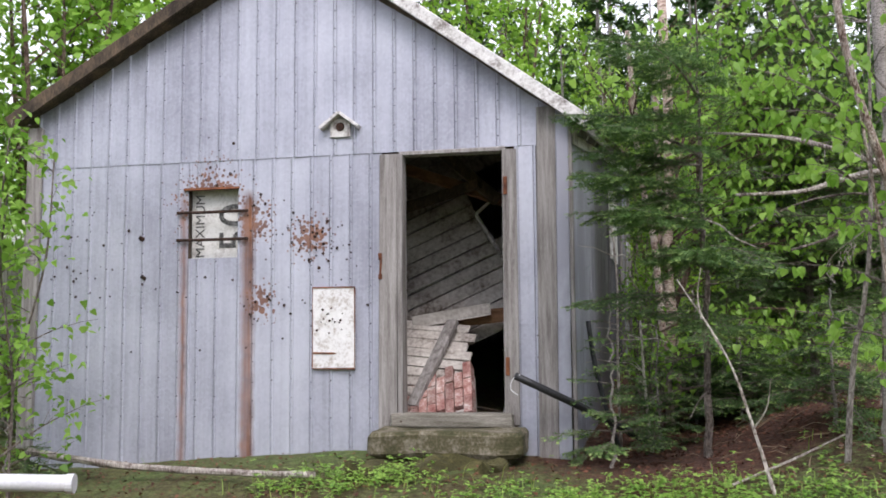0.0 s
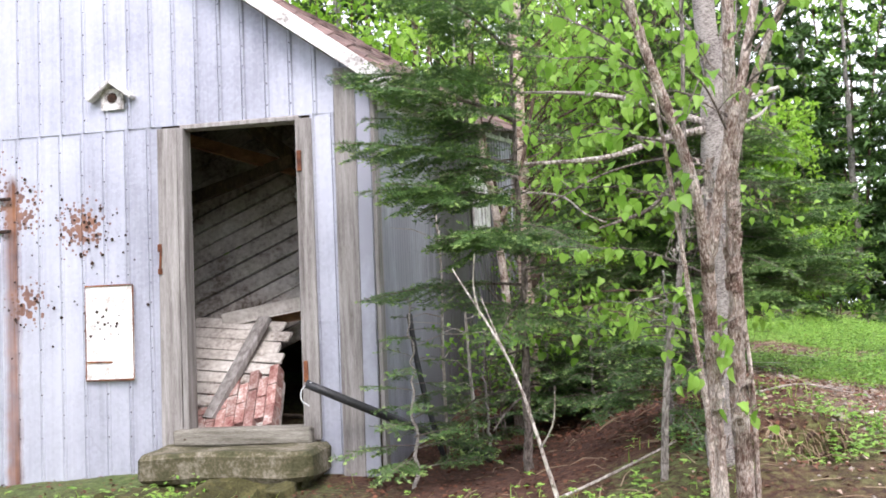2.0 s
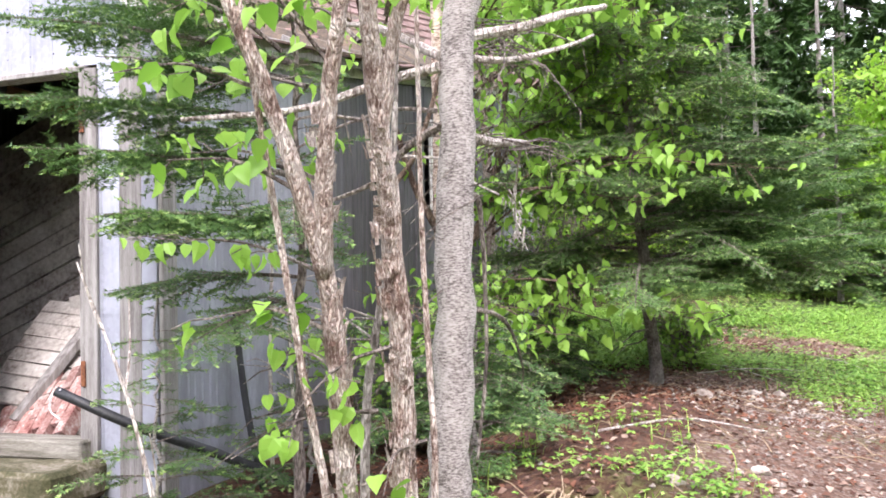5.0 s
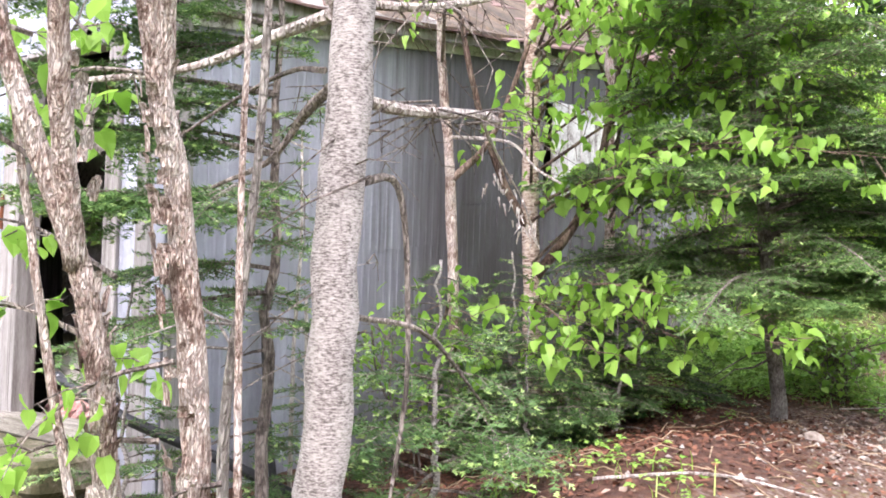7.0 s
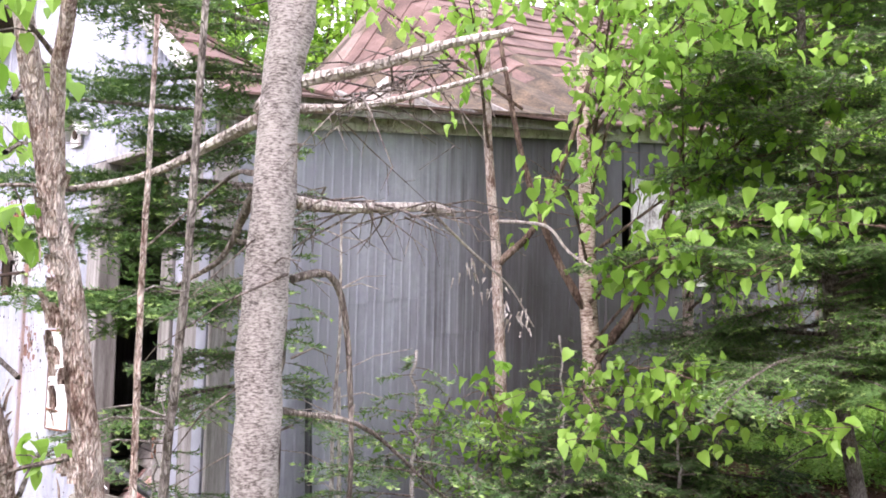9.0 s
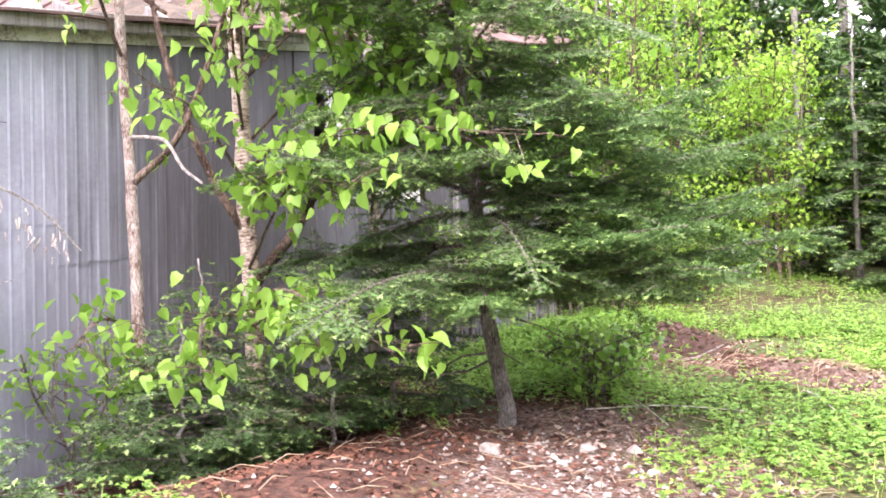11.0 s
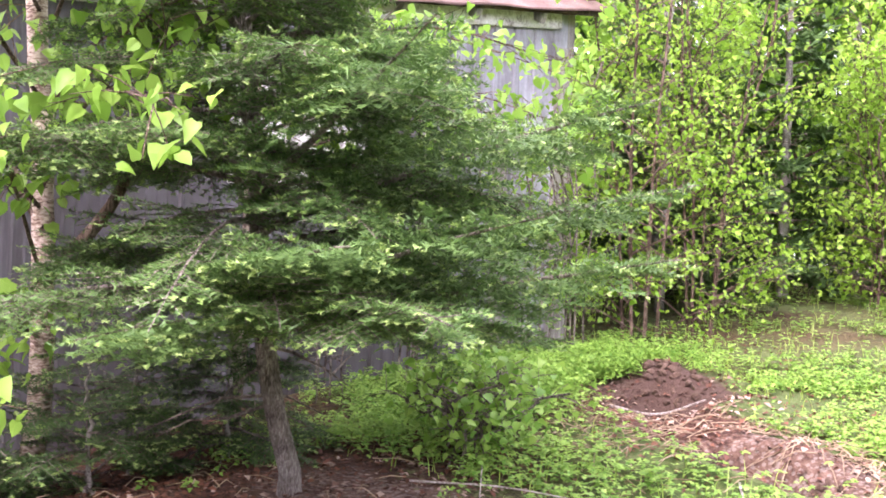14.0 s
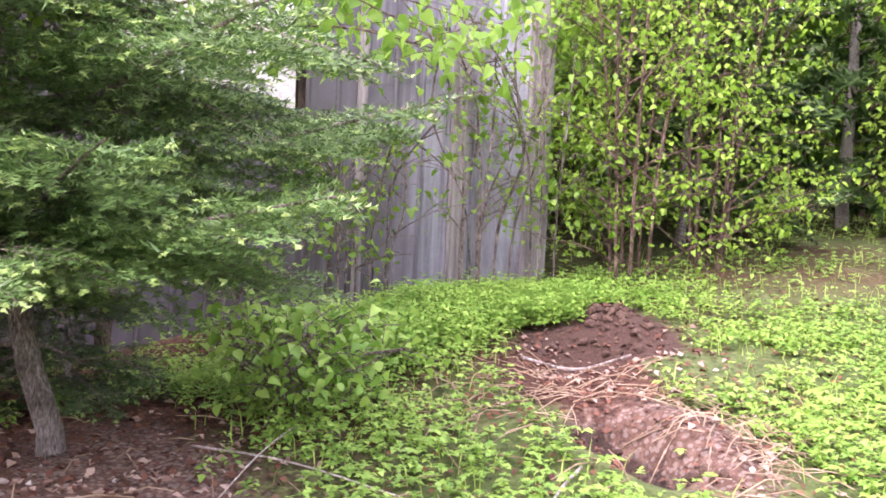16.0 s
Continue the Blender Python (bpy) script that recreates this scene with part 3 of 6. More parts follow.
def side_strip(y0, y1, z0, z1, seed, out=0.0):
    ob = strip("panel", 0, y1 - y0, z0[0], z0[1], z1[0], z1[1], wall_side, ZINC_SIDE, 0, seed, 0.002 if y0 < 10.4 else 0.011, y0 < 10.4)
    ob.matrix_basis = Matrix.Translation((side_x(y0) + out, y0, 0)) @ Matrix.Rotation(math.atan2(1, LEAN), 4, "Z")
    return ob


def eave_z(y):
    return 3.0 + RISE * (y - FRONT)


WIN = (10.55, 11.75, 2.28, 3.0)
ys = sorted(list(np.arange(FRONT + 0.0, BACK, 0.195)) + [BACK])
for i, (a, c) in enumerate(zip(ys, ys[1:])):
    if c - a < 0.05:
        continue
    lo = (foot_z(side_x(a), a), foot_z(side_x(c), c))
    mid = (a + c) / 2
    if WIN[0] < mid < WIN[1]:
        side_strip(a, c, lo, (WIN[2], WIN[2]), 300 + i)
        side_strip(a, c, (WIN[3], WIN[3]), (eave_z(a), eave_z(c)), 340 + i)
    else:
        zs = 1.62 + RISE * (a - FRONT) + (0.25 if i % 7 > 3 else 0)
        side_strip(a, c, lo, (zs, zs), 300 + i)
        side_strip(a, c, (zs - 0.01, zs - 0.01), (eave_z(a), eave_z(c)), 340 + i, 0.004)
for y0, y1, z0, z1 in ((FRONT + 0.1, WIN[0], 0.3, 2.98), (WIN[0], WIN[1], 0.5, WIN[2] - 0.01), (WIN[1], BACK, 0.7, 3.3), (WIN[0], WIN[1], WIN[3] + 0.01, 3.3)):
    ym = (y0 + y1) / 2
    board("sheathing", (0.04, y1 - y0, z1 - z0), pose(side_x(ym) - 0.05, ym, (z0 + z1) / 2, 0, 0, -math.degrees(math.atan(LEAN))), ROTTEN, wall_side, bevel=0)
side_window = new("boarded_window")
side_window.parent = shed
for i, (y0, y1) in enumerate(((10.72, 10.92), (10.93, 11.12), (11.14, 11.34), (11.36, 11.72))):
    board("window_board", (0.025, y1 - y0, WIN[3] - WIN[2] + 0.06), pose(side_x(y0) + 0.012, (y0 + y1) / 2, (WIN[2] + WIN[3]) / 2), TRIM, side_window, rough=0.004, seed=i + 60)

for y, w in ((12.85, 0.13), (12.15, 0.06)):
    board("batten", (0.03, w, 2.0), pose(side_x(y) + 0.02, y, 1.95), WOOD, wall_side, "grey-brown upright batten", rough=0.004, seed=int(y * 7))

# far walls that close the shed
def slab(name, outline, d, mat, parent):
    """A flat wall of that outline, pushed back by the vector d."""
    n, d = len(outline), Vector(d)
    v = [Vector(p) for p in outline] + [Vector(p) + d for p in outline]
    return mesh_part(name, v, [tuple(range(n)), tuple(range(2 * n - 1, n - 1, -1))] + [(i, i + n, (i + 1) % n + n, (i + 1) % n) for i in range(n)], mat, parent)


up = RISE * (BACK - FRONT)
slab("wall_left", [(LEFT, FRONT + 0.08, 0.1), (LEFT, BACK, 0.1), (LEFT, BACK, roof_z(LEFT) + up + 0.02), (LEFT, FRONT + 0.08, roof_z(LEFT) + 0.02)], (0.08, 0, 0), WOOD, shed)
slab("wall_back", [(LEFT, BACK, 0.3), (side_x(BACK), BACK, 0.3), (side_x(BACK), BACK, roof_z(RIGHT) + up), (RIDGE_X, BACK, RIDGE_Z + up), (LEFT, BACK, roof_z(LEFT) + up)], (0, 0.08, 0), WOOD, shed)
board("corner_board", (0.05, 0.16, 2.4), pose(side_x(BACK) + 0.02, BACK - 0.06, 2.3), WOOD, shed, rough=0.004, seed=33)

# ---- shed: roof ----
roof = new("roof")
roof.parent = shed
F0 = FRONT - 0.16


def sag(y):
    """How far the broken ridge has sunk."""
    return 1.4 * math.sin(math.pi * min(1.0, max(0.0, (y - FRONT - 0.1) / 2.9))) ** 0.9


def slope(xa, xb, seed, mat, rows):
    """Shingle courses from eave to ridge, laid on a deck; each course is sagging and frayed."""
    rnd = random.Random(seed)
    n = 30
    for r in range(rows):
        s0, s1 = r / rows, (r + 1.25) / rows
        v, fc = [], []
        for j in range(n + 1):
            y = F0 + (BACK + 0.3 - F0) * j / n
            lift = RISE * (y - FRONT) - 0.05 * math.sin(math.pi * j / n)
            sink = sag(y)
            for s, up in ((s0 - rnd.uniform(0, 0.012), 0.10), (min(s1, 1.0), 0.075)):
                x = xa + (xb - xa) * s
                x += LEAN * (y - FRONT) * (1 - s) if xa > xb else 0
                zb = roof_z(xa + (xb - xa) * s)
                jit = rnd.uniform(-0.008, 0.008)
                up -= sink * s
                v.append((x, y, zb + lift + up + jit))
                v.append((x, y, zb + lift + up + jit - 0.014))
        for j in range(n):
            b, c = j * 4, j * 4 + 4
            fc += [(b, b + 2, c + 2, c), (b + 1, c + 1, c + 3, b + 3), (b, c, c + 1, b + 1), (b + 2, b + 3, c + 3, c + 2)]
        fc += [(0, 1, 3, 2), (n * 4, n * 4 + 2, n * 4 + 3, n * 4 + 1)]
        mesh_part("shingle_course", v, fc, mat, roof)


slope(1.17, RIDGE_X - 0.02, 3, REDSHINGLE, 14)
slope(-3.82, RIDGE_X + 0.02, 4, SHINGLE, 12)
for xa, xb in ((1.13, RIDGE_X), (-3.78, RIDGE_X)):
    v, fc, n = [], [], 20
    for k in range(n + 1):
        y = F0 + 0.03 + (BACK + 0.22 - F0) * k / n
        sink = sag(y) + 0.05 * math.sin(math.pi * k / n)
        for s in (0.0, 0.5, 1.0):
            x = xa + (xb - xa) * s
            for d in (0.055, 0.01):
                v.append((x + (LEAN * (y - FRONT) * (1 - s) if xa > 0 else 0), y, roof_z(x) + RISE * (y - FRONT) + d - sink * s))
    for k in range(n):
        b0, c0 = k * 6, k * 6 + 6
        fc += [(b0, b0 + 2, c0 + 2, c0), (b0 + 2, b0 + 4, c0 + 4, c0 + 2), (b0 + 1, c0 + 1, c0 + 3, b0 + 3), (b0 + 3, c0 + 3, c0 + 5, b0 + 5), (b0, c0, c0 + 1, b0 + 1), (b0 + 4, b0 + 5, c0 + 5, c0 + 4)]
    fc += [(0, 1, 3, 2), (2, 3, 5, 4), (n * 6, n * 6 + 2, n * 6 + 3, n * 6 + 1), (n * 6 + 2, n * 6 + 4, n * 6 + 5, n * 6 + 3)]
    mesh_part("roof_deck", v, fc, ROTTEN, roof)


def bar(name, a, b, w, h, mat, parent, label="", rough=0.003, seed=0, up=(0, 0, 1), bevel=0.005):
    """A board from point a to point b, w wide across and h high."""
    a, b = Vector(a), Vector(b)
    d = (b - a).normalized()
    s = d.cross(Vector(up)).normalized()
    u = s.cross(d)
    m = Matrix((d, s, u)).transposed().to_4x4()
    m.translation = (a + b) / 2
    return board(name, ((b - a).length, w, h), m, mat, parent, label, bevel, rough, seed)


bar("rake_trim", (1.14, F0, roof_z(1.14) + 0.03), (RIDGE_X, F0, RIDGE_Z + 0.03), 0.03, 0.1, TRIM, roof, "flaking white painted rake board", seed=1)
bar("rake_trim", (-3.82, F0, roof_z(-3.82) + 0.03), (RIDGE_X, F0 - 0.004, RIDGE_Z + 0.03), 0.03, 0.11, ROTTEN, roof, "rotten dark rake board", seed=2)
for y in np.arange(FRONT + 0.25, BACK, 0.62):
    bar("rafter_tail", (side_x(y) - 0.2, y, roof_z(0.9) + RISE * (y - FRONT) - 0.02), (side_x(y) + 0.13, y, roof_z(1.12) + RISE * (y - FRONT) - 0.03), 0.05, 0.09, WOOD, roof, seed=int(y * 10))
bar("eave_board", (1.12, FRONT - 0.1, roof_z(1.12) + 0.01), (1.12 + LEAN * 3, FRONT + 3.1, roof_z(1.12) + RISE * 3.1 - 0.02), 0.025, 0.1, WOOD, roof, "rotten grey eave board", seed=4)
bar("frieze_board", (side_x(FRONT) + 0.03, FRONT + 0.05, eave_z(FRONT) - 0.07), (side_x(BACK) + 0.03, BACK - 0.1, eave_z(BACK) - 0.07), 0.02, 0.12, TRIM, shed, seed=6)

# ---- shed: sign in the hatch, bars, door plate, vent, fallen inside ----
speed_sign = thing("road_sign", "white road sign laid sideways behind the hatch", "sign")
board("plate", (0.5, 0.006, 0.66), pose(-1.96, FRONT + 0.09, 2.33), SIGNWHITE, speed_sign, bevel=0.001)


def lettering(name, text, size, m, mat, parent, label=""):
    cu = bpy.data.curves.new(name, "FONT")
    cu.body = text
    cu.size = size
    cu.align_x, cu.align_y = "CENTER", "CENTER"
    cu.extrude = 0.0015
    tmp = bpy.data.objects.new(name, cu)
    scene.collection.objects.link(tmp)
    me = bpy.data.meshes.new_from_object(tmp.evaluated_get(bpy.context.evaluated_depsgraph_get()))
    bpy.data.objects.remove(tmp)
    me.materials.clear()
    me.materials.append(mat)
    ob = new(name, me)
    ob.parent = parent
    ob.matrix_basis = m
    if label:
        ob["label"] = label
    return ob


SIDEWAYS = Matrix.Rotation(radians(90), 4, "X") @ Matrix.Rotation(radians(90), 4, "Z")
lettering("letters", "MAXIMUM", 0.115, Matrix.Translation((-2.13, FRONT + 0.084, 2.33)) @ SIDEWAYS, SIGNBLACK, speed_sign)
lettering("digits", "50", 0.42, Matrix.Translation((-1.8, FRONT + 0.084, 2.31)) @ SIDEWAYS, SIGNBLACK, speed_sign)
hatch = new("hatch")
hatch.parent = shed
for z in (2.43, 2.2):
    v, fc = tube_data([(-2.29, FRONT - 0.03, z + 0.004), (-2.0, FRONT - 0.036, z), (-1.66, FRONT - 0.03, z + 0.002)], [0.012] * 3, 8, 0.1)
    mesh_part("bar", v, fc, HOLE, hatch, "dark rusted iron bar")
bar("hatch_head", (-2.24, FRONT - 0.012, 2.63), (-1.74, FRONT - 0.012, 2.63), 0.03, 0.022, RUST, hatch)

wall_plate = thing("wall_plate", "white enamel cover plate with rust edges on the wall", "metal plate")
board("plate", (0.36, 0.012, 0.65), pose(-0.92, FRONT - 0.024, 1.46, 0, 0.3), ENAMEL, wall_plate, bevel=0.004, rough=0.002)
for z in (1.784, 1.136):
    bar("edge_strip", (-1.1, FRONT - 0.032, z), (-0.74, FRONT - 0.032, z), 0.008, 0.012, RUST, wall_plate, "rusty edge")
for x in (-1.096, -0.744):
    bar("edge_strip", (x, FRONT - 0.031, 1.14), (x, FRONT - 0.031, 1.78), 0.008, 0.008, RUST, wall_plate, up=(1, 0, 0))
bar("slot", (-1.09, FRONT - 0.034, 1.262), (-0.9, FRONT - 0.034, 1.258), 0.008, 0.014, RUST, wall_plate, "torn slot")
rnd = random.Random(12)
for i in range(16):
    bm = bmesh.new()
    bmesh.ops.create_circle(bm, cap_ends=True, segments=8, radius=rnd.choice((0.006, 0.008, 0.011)))
    bmesh.ops.transform(bm, matrix=Matrix.Translation((-0.93 + rnd.gauss(0, 0.05), FRONT - 0.036, 1.52 + rnd.gauss(0, 0.08))) @ Matrix.Rotation(radians(90), 4, "X"), verts=bm.verts)
    part("shot_hole", bm, HOLE, wall_plate)

vent = thing("gable_vent", "small white peaked hood over a round vent hole", "vent")
for s in (-1, 1):
    bar("hood", (-0.865, FRONT - 0.05, 3.2), (-0.865 + s * 0.165, FRONT - 0.05, 3.075), 0.08, 0.03, TRIM, vent, seed=20 + s)
board("face", (0.17, 0.012, 0.15), pose(-0.865, FRONT - 0.026, 3.08), TRIM, vent, bevel=0.002)
bm = bmesh.new()
bmesh.ops.create_cone(bm, cap_ends=True, segments=18, radius1=0.037, radius2=0.033, depth=0.008, matrix=Matrix.Translation((-0.865, FRONT - 0.037, 3.09)) @ Matrix.Rotation(radians(90), 4, "X"))
part("vent_hole", bm, HOLE, vent, "dark round opening")

# larger shot holes in the sheets, in loose clusters
hs = Soup()
for cx, cz, sp, n in ((-0.98, 2.1, 0.16, 26), (-1.15, 2.2, 0.1, 26), (-1.98, 2.72, 0.17, 22), (-1.62, 2.35, 0.13, 18), (-1.52, 1.68, 0.1, 16), (-3.2, 2.1, 0.2, 34), (-2.0, 1.75, 0.3, 12), (-1.3, 1.6, 0.3, 10)):
    for _ in range(n):
        x, z, r = cx + rnd.gauss(0, sp), cz + rnd.gauss(0, sp), rnd.choice((0.006, 0.008, 0.01, 0.014))
        if HATCH[0] - 0.02 < x < HATCH[1] + 0.02 and HATCH[2] - 0.02 < z < HATCH[3] + 0.02 or x > -0.56:
            continue
        hs.add([(x + r * math.cos(a) * rnd.uniform(0.7, 1.2), FRONT - 0.013, z + r * math.sin(a) * rnd.uniform(0.7, 1.2)) for a in np.linspace(0, 2 * math.pi, 8)[:-1]], [tuple(range(7))])
hs.link("hole_marks", HOLE, wall_front)["kind"] = "stuff"
for x, z in ((-2.62, 2.23), (-2.6, 1.9)):
    board("torn_flap", (0.05, 0.012, 0.035), pose(x, FRONT - 0.014, z, 10, 30), HOLE, wall_front, bevel=0.004, rough=0.006)

fallen_panel = thing("fallen_ceiling_panel", "collapsed white plank ceiling hanging askew inside the shed", "planks")
for i in range(15):
    s = (i - 5) * 0.136
    c = Vector((-0.45, 8.55 + 0.25 * i * 0.06, 1.93)) + Vector((-0.42, 0.1, 0.9)) * s
    L = 2.4 if i < 6 else (2.1 if i < 11 else 2.8)
    c += Vector((0.9, 0.1, 0.42)) * ((L - 2.9) / 2)
    d = Vector((0.9, 0.12, 0.42)).normalized()
    bar("plank", c - d * L / 2, c + d * L / 2, 0.02, 0.12, PLANK, fallen_panel, seed=i, up=(-0.42, 0.1, 0.9), rough=0.006, bevel=0.003)
for i, (a, b) in enumerate((((0.02, 8.55, 2.5), (0.42, 8.55, 2.85)), ((0.02, 8.55, 2.5), (0.3, 8.5, 2.05)))):
    bar("window_frame", a, b, 0.03, 0.03, TRIM, fallen_panel, "thin pale window frame", seed=i)
bar("beam", (-0.5, 8.3, 1.5), (0.75, 8.35, 1.62), 0.04, 0.12, RUSTWOOD, fallen_panel, "red-brown broken beam", seed=4, rough=0.01)
bar("ragged_plank", (-0.5, 8.25, 1.52), (0.2, 8.2, 1.63), 0.03, 0.09, PLANK, fallen_panel, seed=44, rough=0.015)

fallen_floor = thing("fallen_plank_slab", "broken slab of white planks tilted in the doorway", "planks")
for i in range(8):
    y, z = 7.75 + i * 0.075, 0.92 + i * 0.078
    L = 0.74 + 0.09 * math.sin(i * 2.3)
    bar("plank", (-0.75, y, z + 0.05), (-0.75 + L + 0.05 * (i % 3), y - 0.06, z - 0.02), 0.02, 0.1, PLANK, fallen_floor, seed=30 + i, up=(0, 0.75, 0.7), rough=0.007, bevel=0.003)
for i, (a, b, w) in enumerate((((-0.36, 7.6, 0.82), (-0.12, 8.15, 1.52), 0.1), ((-0.55, 7.7, 0.8), (-0.4, 8.2, 1.35), 0.09), ((0.35, 8.0, 0.7), (0.45, 8.6, 1.2), 0.06))):
    loose = thing("loose_timber", "loose grey timber leaning among fallen planks", "timber", group="fallen timbers")
    bar("timber", a, b, w, 0.05, WOOD, loose, seed=50 + i, rough=0.006)
for i, (a, b) in enumerate((((-0.8, 8.0, 2.95), (0.5, 8.7, 2.55)), ((-0.3, 8.2, 3.1), (0.25, 8.4, 2.6)), ((-0.9, 8.5, 2.5), (0.1, 8.3, 2.75)))):
    raf = thing("broken_rafter", "broken brown rafter hanging under the roof", "rafter", group="broken rafters")
    bar("timber", a, b, 0.05, 0.1, ROTTEN if i else RUSTWOOD, raf, seed=70 + i, rough=0.01)
chimney = thing("fallen_brickwork", "toppled piece of whitewashed red brick chimney", "brickwork")
bmat = Matrix.Translation((-0.2, 7.68, 0.86)) @ Matrix.Rotation(radians(-14), 4, "Y") @ Matrix.Rotation(radians(-48), 4, "X")
bm = bmesh.new()
box(bm, (0.7, 0.09, 0.44), bmat @ Matrix.Translation((0, 0.03, 0)), 0.01)
part("mortar", bm, PLANK, chimney)
bm = bmesh.new()
box(bm, (0.07, 0.1, 0.19), None, 0.004)
bme = bpy.data.meshes.new("brick")
bm.to_mesh(bme), bm.free()
bme.materials.append(BRICK)
for i in range(9):
    for j in range(3):
        ob = new("brick", bme)
        ob.parent = chimney
        zz = -0.2 + j * 0.2 + (0.1 if i % 2 else 0)
        if zz < 0.22:
            ob.matrix_basis = bmat @ pose(-0.3 + i * 0.077, -0.016 + rnd.uniform(-0.006, 0.004), zz, rnd.uniform(-2, 2), rnd.uniform(-2, 2), rnd.uniform(-2, 2))
rubble = Soup()
for _ in range(60):
    p = Vector((rnd.uniform(-0.9, 0.8), rnd.uniform(7.5, 9.0), 0))
    p.z = 0.62 + rnd.uniform(0, 0.12)
    a = rnd.uniform(0, 6.28)
    d = Vector((math.cos(a), math.sin(a), rnd.uniform(-0.2, 0.3))) * rnd.uniform(0.1, 0.4)
    rubble.tube([p, p + d * 0.5, p + d], [0.012, 0.018, 0.01], 4)
ob = rubble.link("broken_lath", ROTTEN, None)
tagged(ob, "heap of dark broken lath and splinters on the floor", "debris", kind="stuff")
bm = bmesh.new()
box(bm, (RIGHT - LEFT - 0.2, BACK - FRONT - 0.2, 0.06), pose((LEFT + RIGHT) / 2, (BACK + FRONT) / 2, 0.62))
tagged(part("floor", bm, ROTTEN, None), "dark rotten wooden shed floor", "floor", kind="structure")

# ---- things round the door ----
def lumpy(name, size, m, mat, parent, seed, amount, cuts=5, bevel=0.03):
    """A block with worn, uneven faces."""
    bm = bmesh.new()
    box(bm, size, None, bevel)
    bmesh.ops.subdivide_edges(bm, edges=bm.edges[:], cuts=cuts, use_grid_fill=True)
    for v in bm.verts:
        v.co += Vector(noise.noise_vector(v.co * 5 + Vector((seed, seed * 2, 0)))) * amount
    bmesh.ops.transform(bm, matrix=m, verts=bm.verts)
    return part(name, bm, mat, parent)


doorstep = thing("doorstep", "mossy crumbling concrete doorstep below the threshold", "doorstep")
lumpy("upper_step", (1.16, 0.46, 0.19), pose(0.06, 7.05, 0.59), CONCRETE, doorstep, 1, 0.025)
lumpy("footing", (1.0, 0.3, 0.3), pose(0.06, 7.12, 0.4), CONCRETE, doorstep, 2, 0.03)
lumpy("lower_step", (1.05, 0.62, 0.2), pose(-0.02, 6.7, 0.38, 12, 2), MOSS, doorstep, 3, 0.12, 8)


def pipe(name, label, cat, pts, r, mat, sides=12, seed=0):
    t = thing(name, label, cat)
    pp = spline(pts, 10)
    v, fc = tube_data(pp, [r] * len(pp), sides, 0.04, seed)
    mesh_part("tube", v, fc, mat, t, smooth=True)
    return t


black_pole = pipe("black_pole", "charred black pole leaning low against the corner", "pole", [(0.58, 6.94, 1.09), (0.95, 7.1, 0.9), (1.25, 7.4, 0.72), (1.62, 7.7, 0.5)], 0.028, BLACK, 10, 1)
v, fc = tube_data(spline([(0.62, 6.93, 1.1), (0.56, 6.93, 1.06), (0.55, 6.93, 0.99), (0.6, 6.94, 0.95)], 9), [0.004] * 9, 5)
mesh_part("string_loop", v, fc, GREYPIPE, black_pole, "pale string loop")
pipe("black_rod", "thin black rod standing against the metal wall", "rod", [(1.06, 7.86, 1.5), (1.1, 7.84, 1.2), (1.18, 7.8, 0.85), (1.3, 7.76, 0.45)], 0.02, BLACK, 8, 2)
gp = pipe("plastic_pipe", "pale grey plastic pipe lying on the ground", "pipe", [(-3.6, 5.05, 0.5), (-2.6, 5.32, 0.48), (-2.02, 5.42, 0.47)], 0.055, GREYPIPE, 18, 3)
v, fc = tube_data([(-2.06, 5.412, 0.47), (-2.015, 5.424, 0.47)], [0.062, 0.062], 18)
mesh_part("collar", v, fc, GREYPIPE, gp)


def dead_pole(name, label, pts, r0, r1, mat, seed, cat="branch", group=""):
    t = thing(name, label, cat, group=group)
    pp = spline(pts, 16)
    rr = [r0 + (r1 - r0) * i / 15 for i in range(16)]
    v, fc = tube_data(pp, rr, 7, 0.18, seed)
    mesh_part("stem", v, fc, mat, t)
    return t


dead_pole("fallen_pole", "thin fallen pole lying along the foot of the wall", [(-3.5, 7.1, 0.47), (-2.7, 6.8, 0.43), (-1.9, 6.55, 0.42), (-1.2, 6.35, 0.43), (-0.7, 6.2, 0.45)], 0.03, 0.022, DEADWOOD, 5, "pole")
stick = dead_pole("dead_sapling", "leaning bare dead sapling beside the trees", [(2.24, 5.74, land(2.24, 5.74) - 0.03), (2.13, 5.745, 0.82), (1.994, 5.755, 1.24), (1.725, 5.82, 1.7)], 0.012, 0.004, DEADWOOD, 6, "sapling")
for a, b, c in (((1.994, 5.755, 1.24), (1.93, 5.86, 1.36), (1.84, 5.97, 1.56)), ((1.86, 5.79, 1.46), (1.84, 5.74, 1.6), (1.86, 5.68, 1.76)), ((2.13, 5.745, 0.82), (2.2, 5.66, 0.95), (2.22, 5.6, 1.12))):
    v, fc = tube_data(spline([a, b, c], 8), [0.006 - 0.0005 * i for i in range(8)], 5, 0.1)
    mesh_part("fork", v, fc, DEADWOOD, stick)


# ---- plants: builders ----
LEAF_V = np.array([(0, 0.05, 0), (0, 0.5, -0.04), (0, 1.0, -0.18), (-0.25, 0.0, 0.02), (0.25, 0.0, 0.02), (-0.42, 0.3, 0.06), (0.42, 0.3, 0.06), (-0.3, 0.64, 0.0), (0.3, 0.64, 0.0)])
LEAF_F = np.array([(0, 1, 5), (0, 5, 3), (0, 6, 1), (0, 4, 6), (5, 1, 7), (1, 6, 8), (7, 1, 2), (1, 8, 2)])


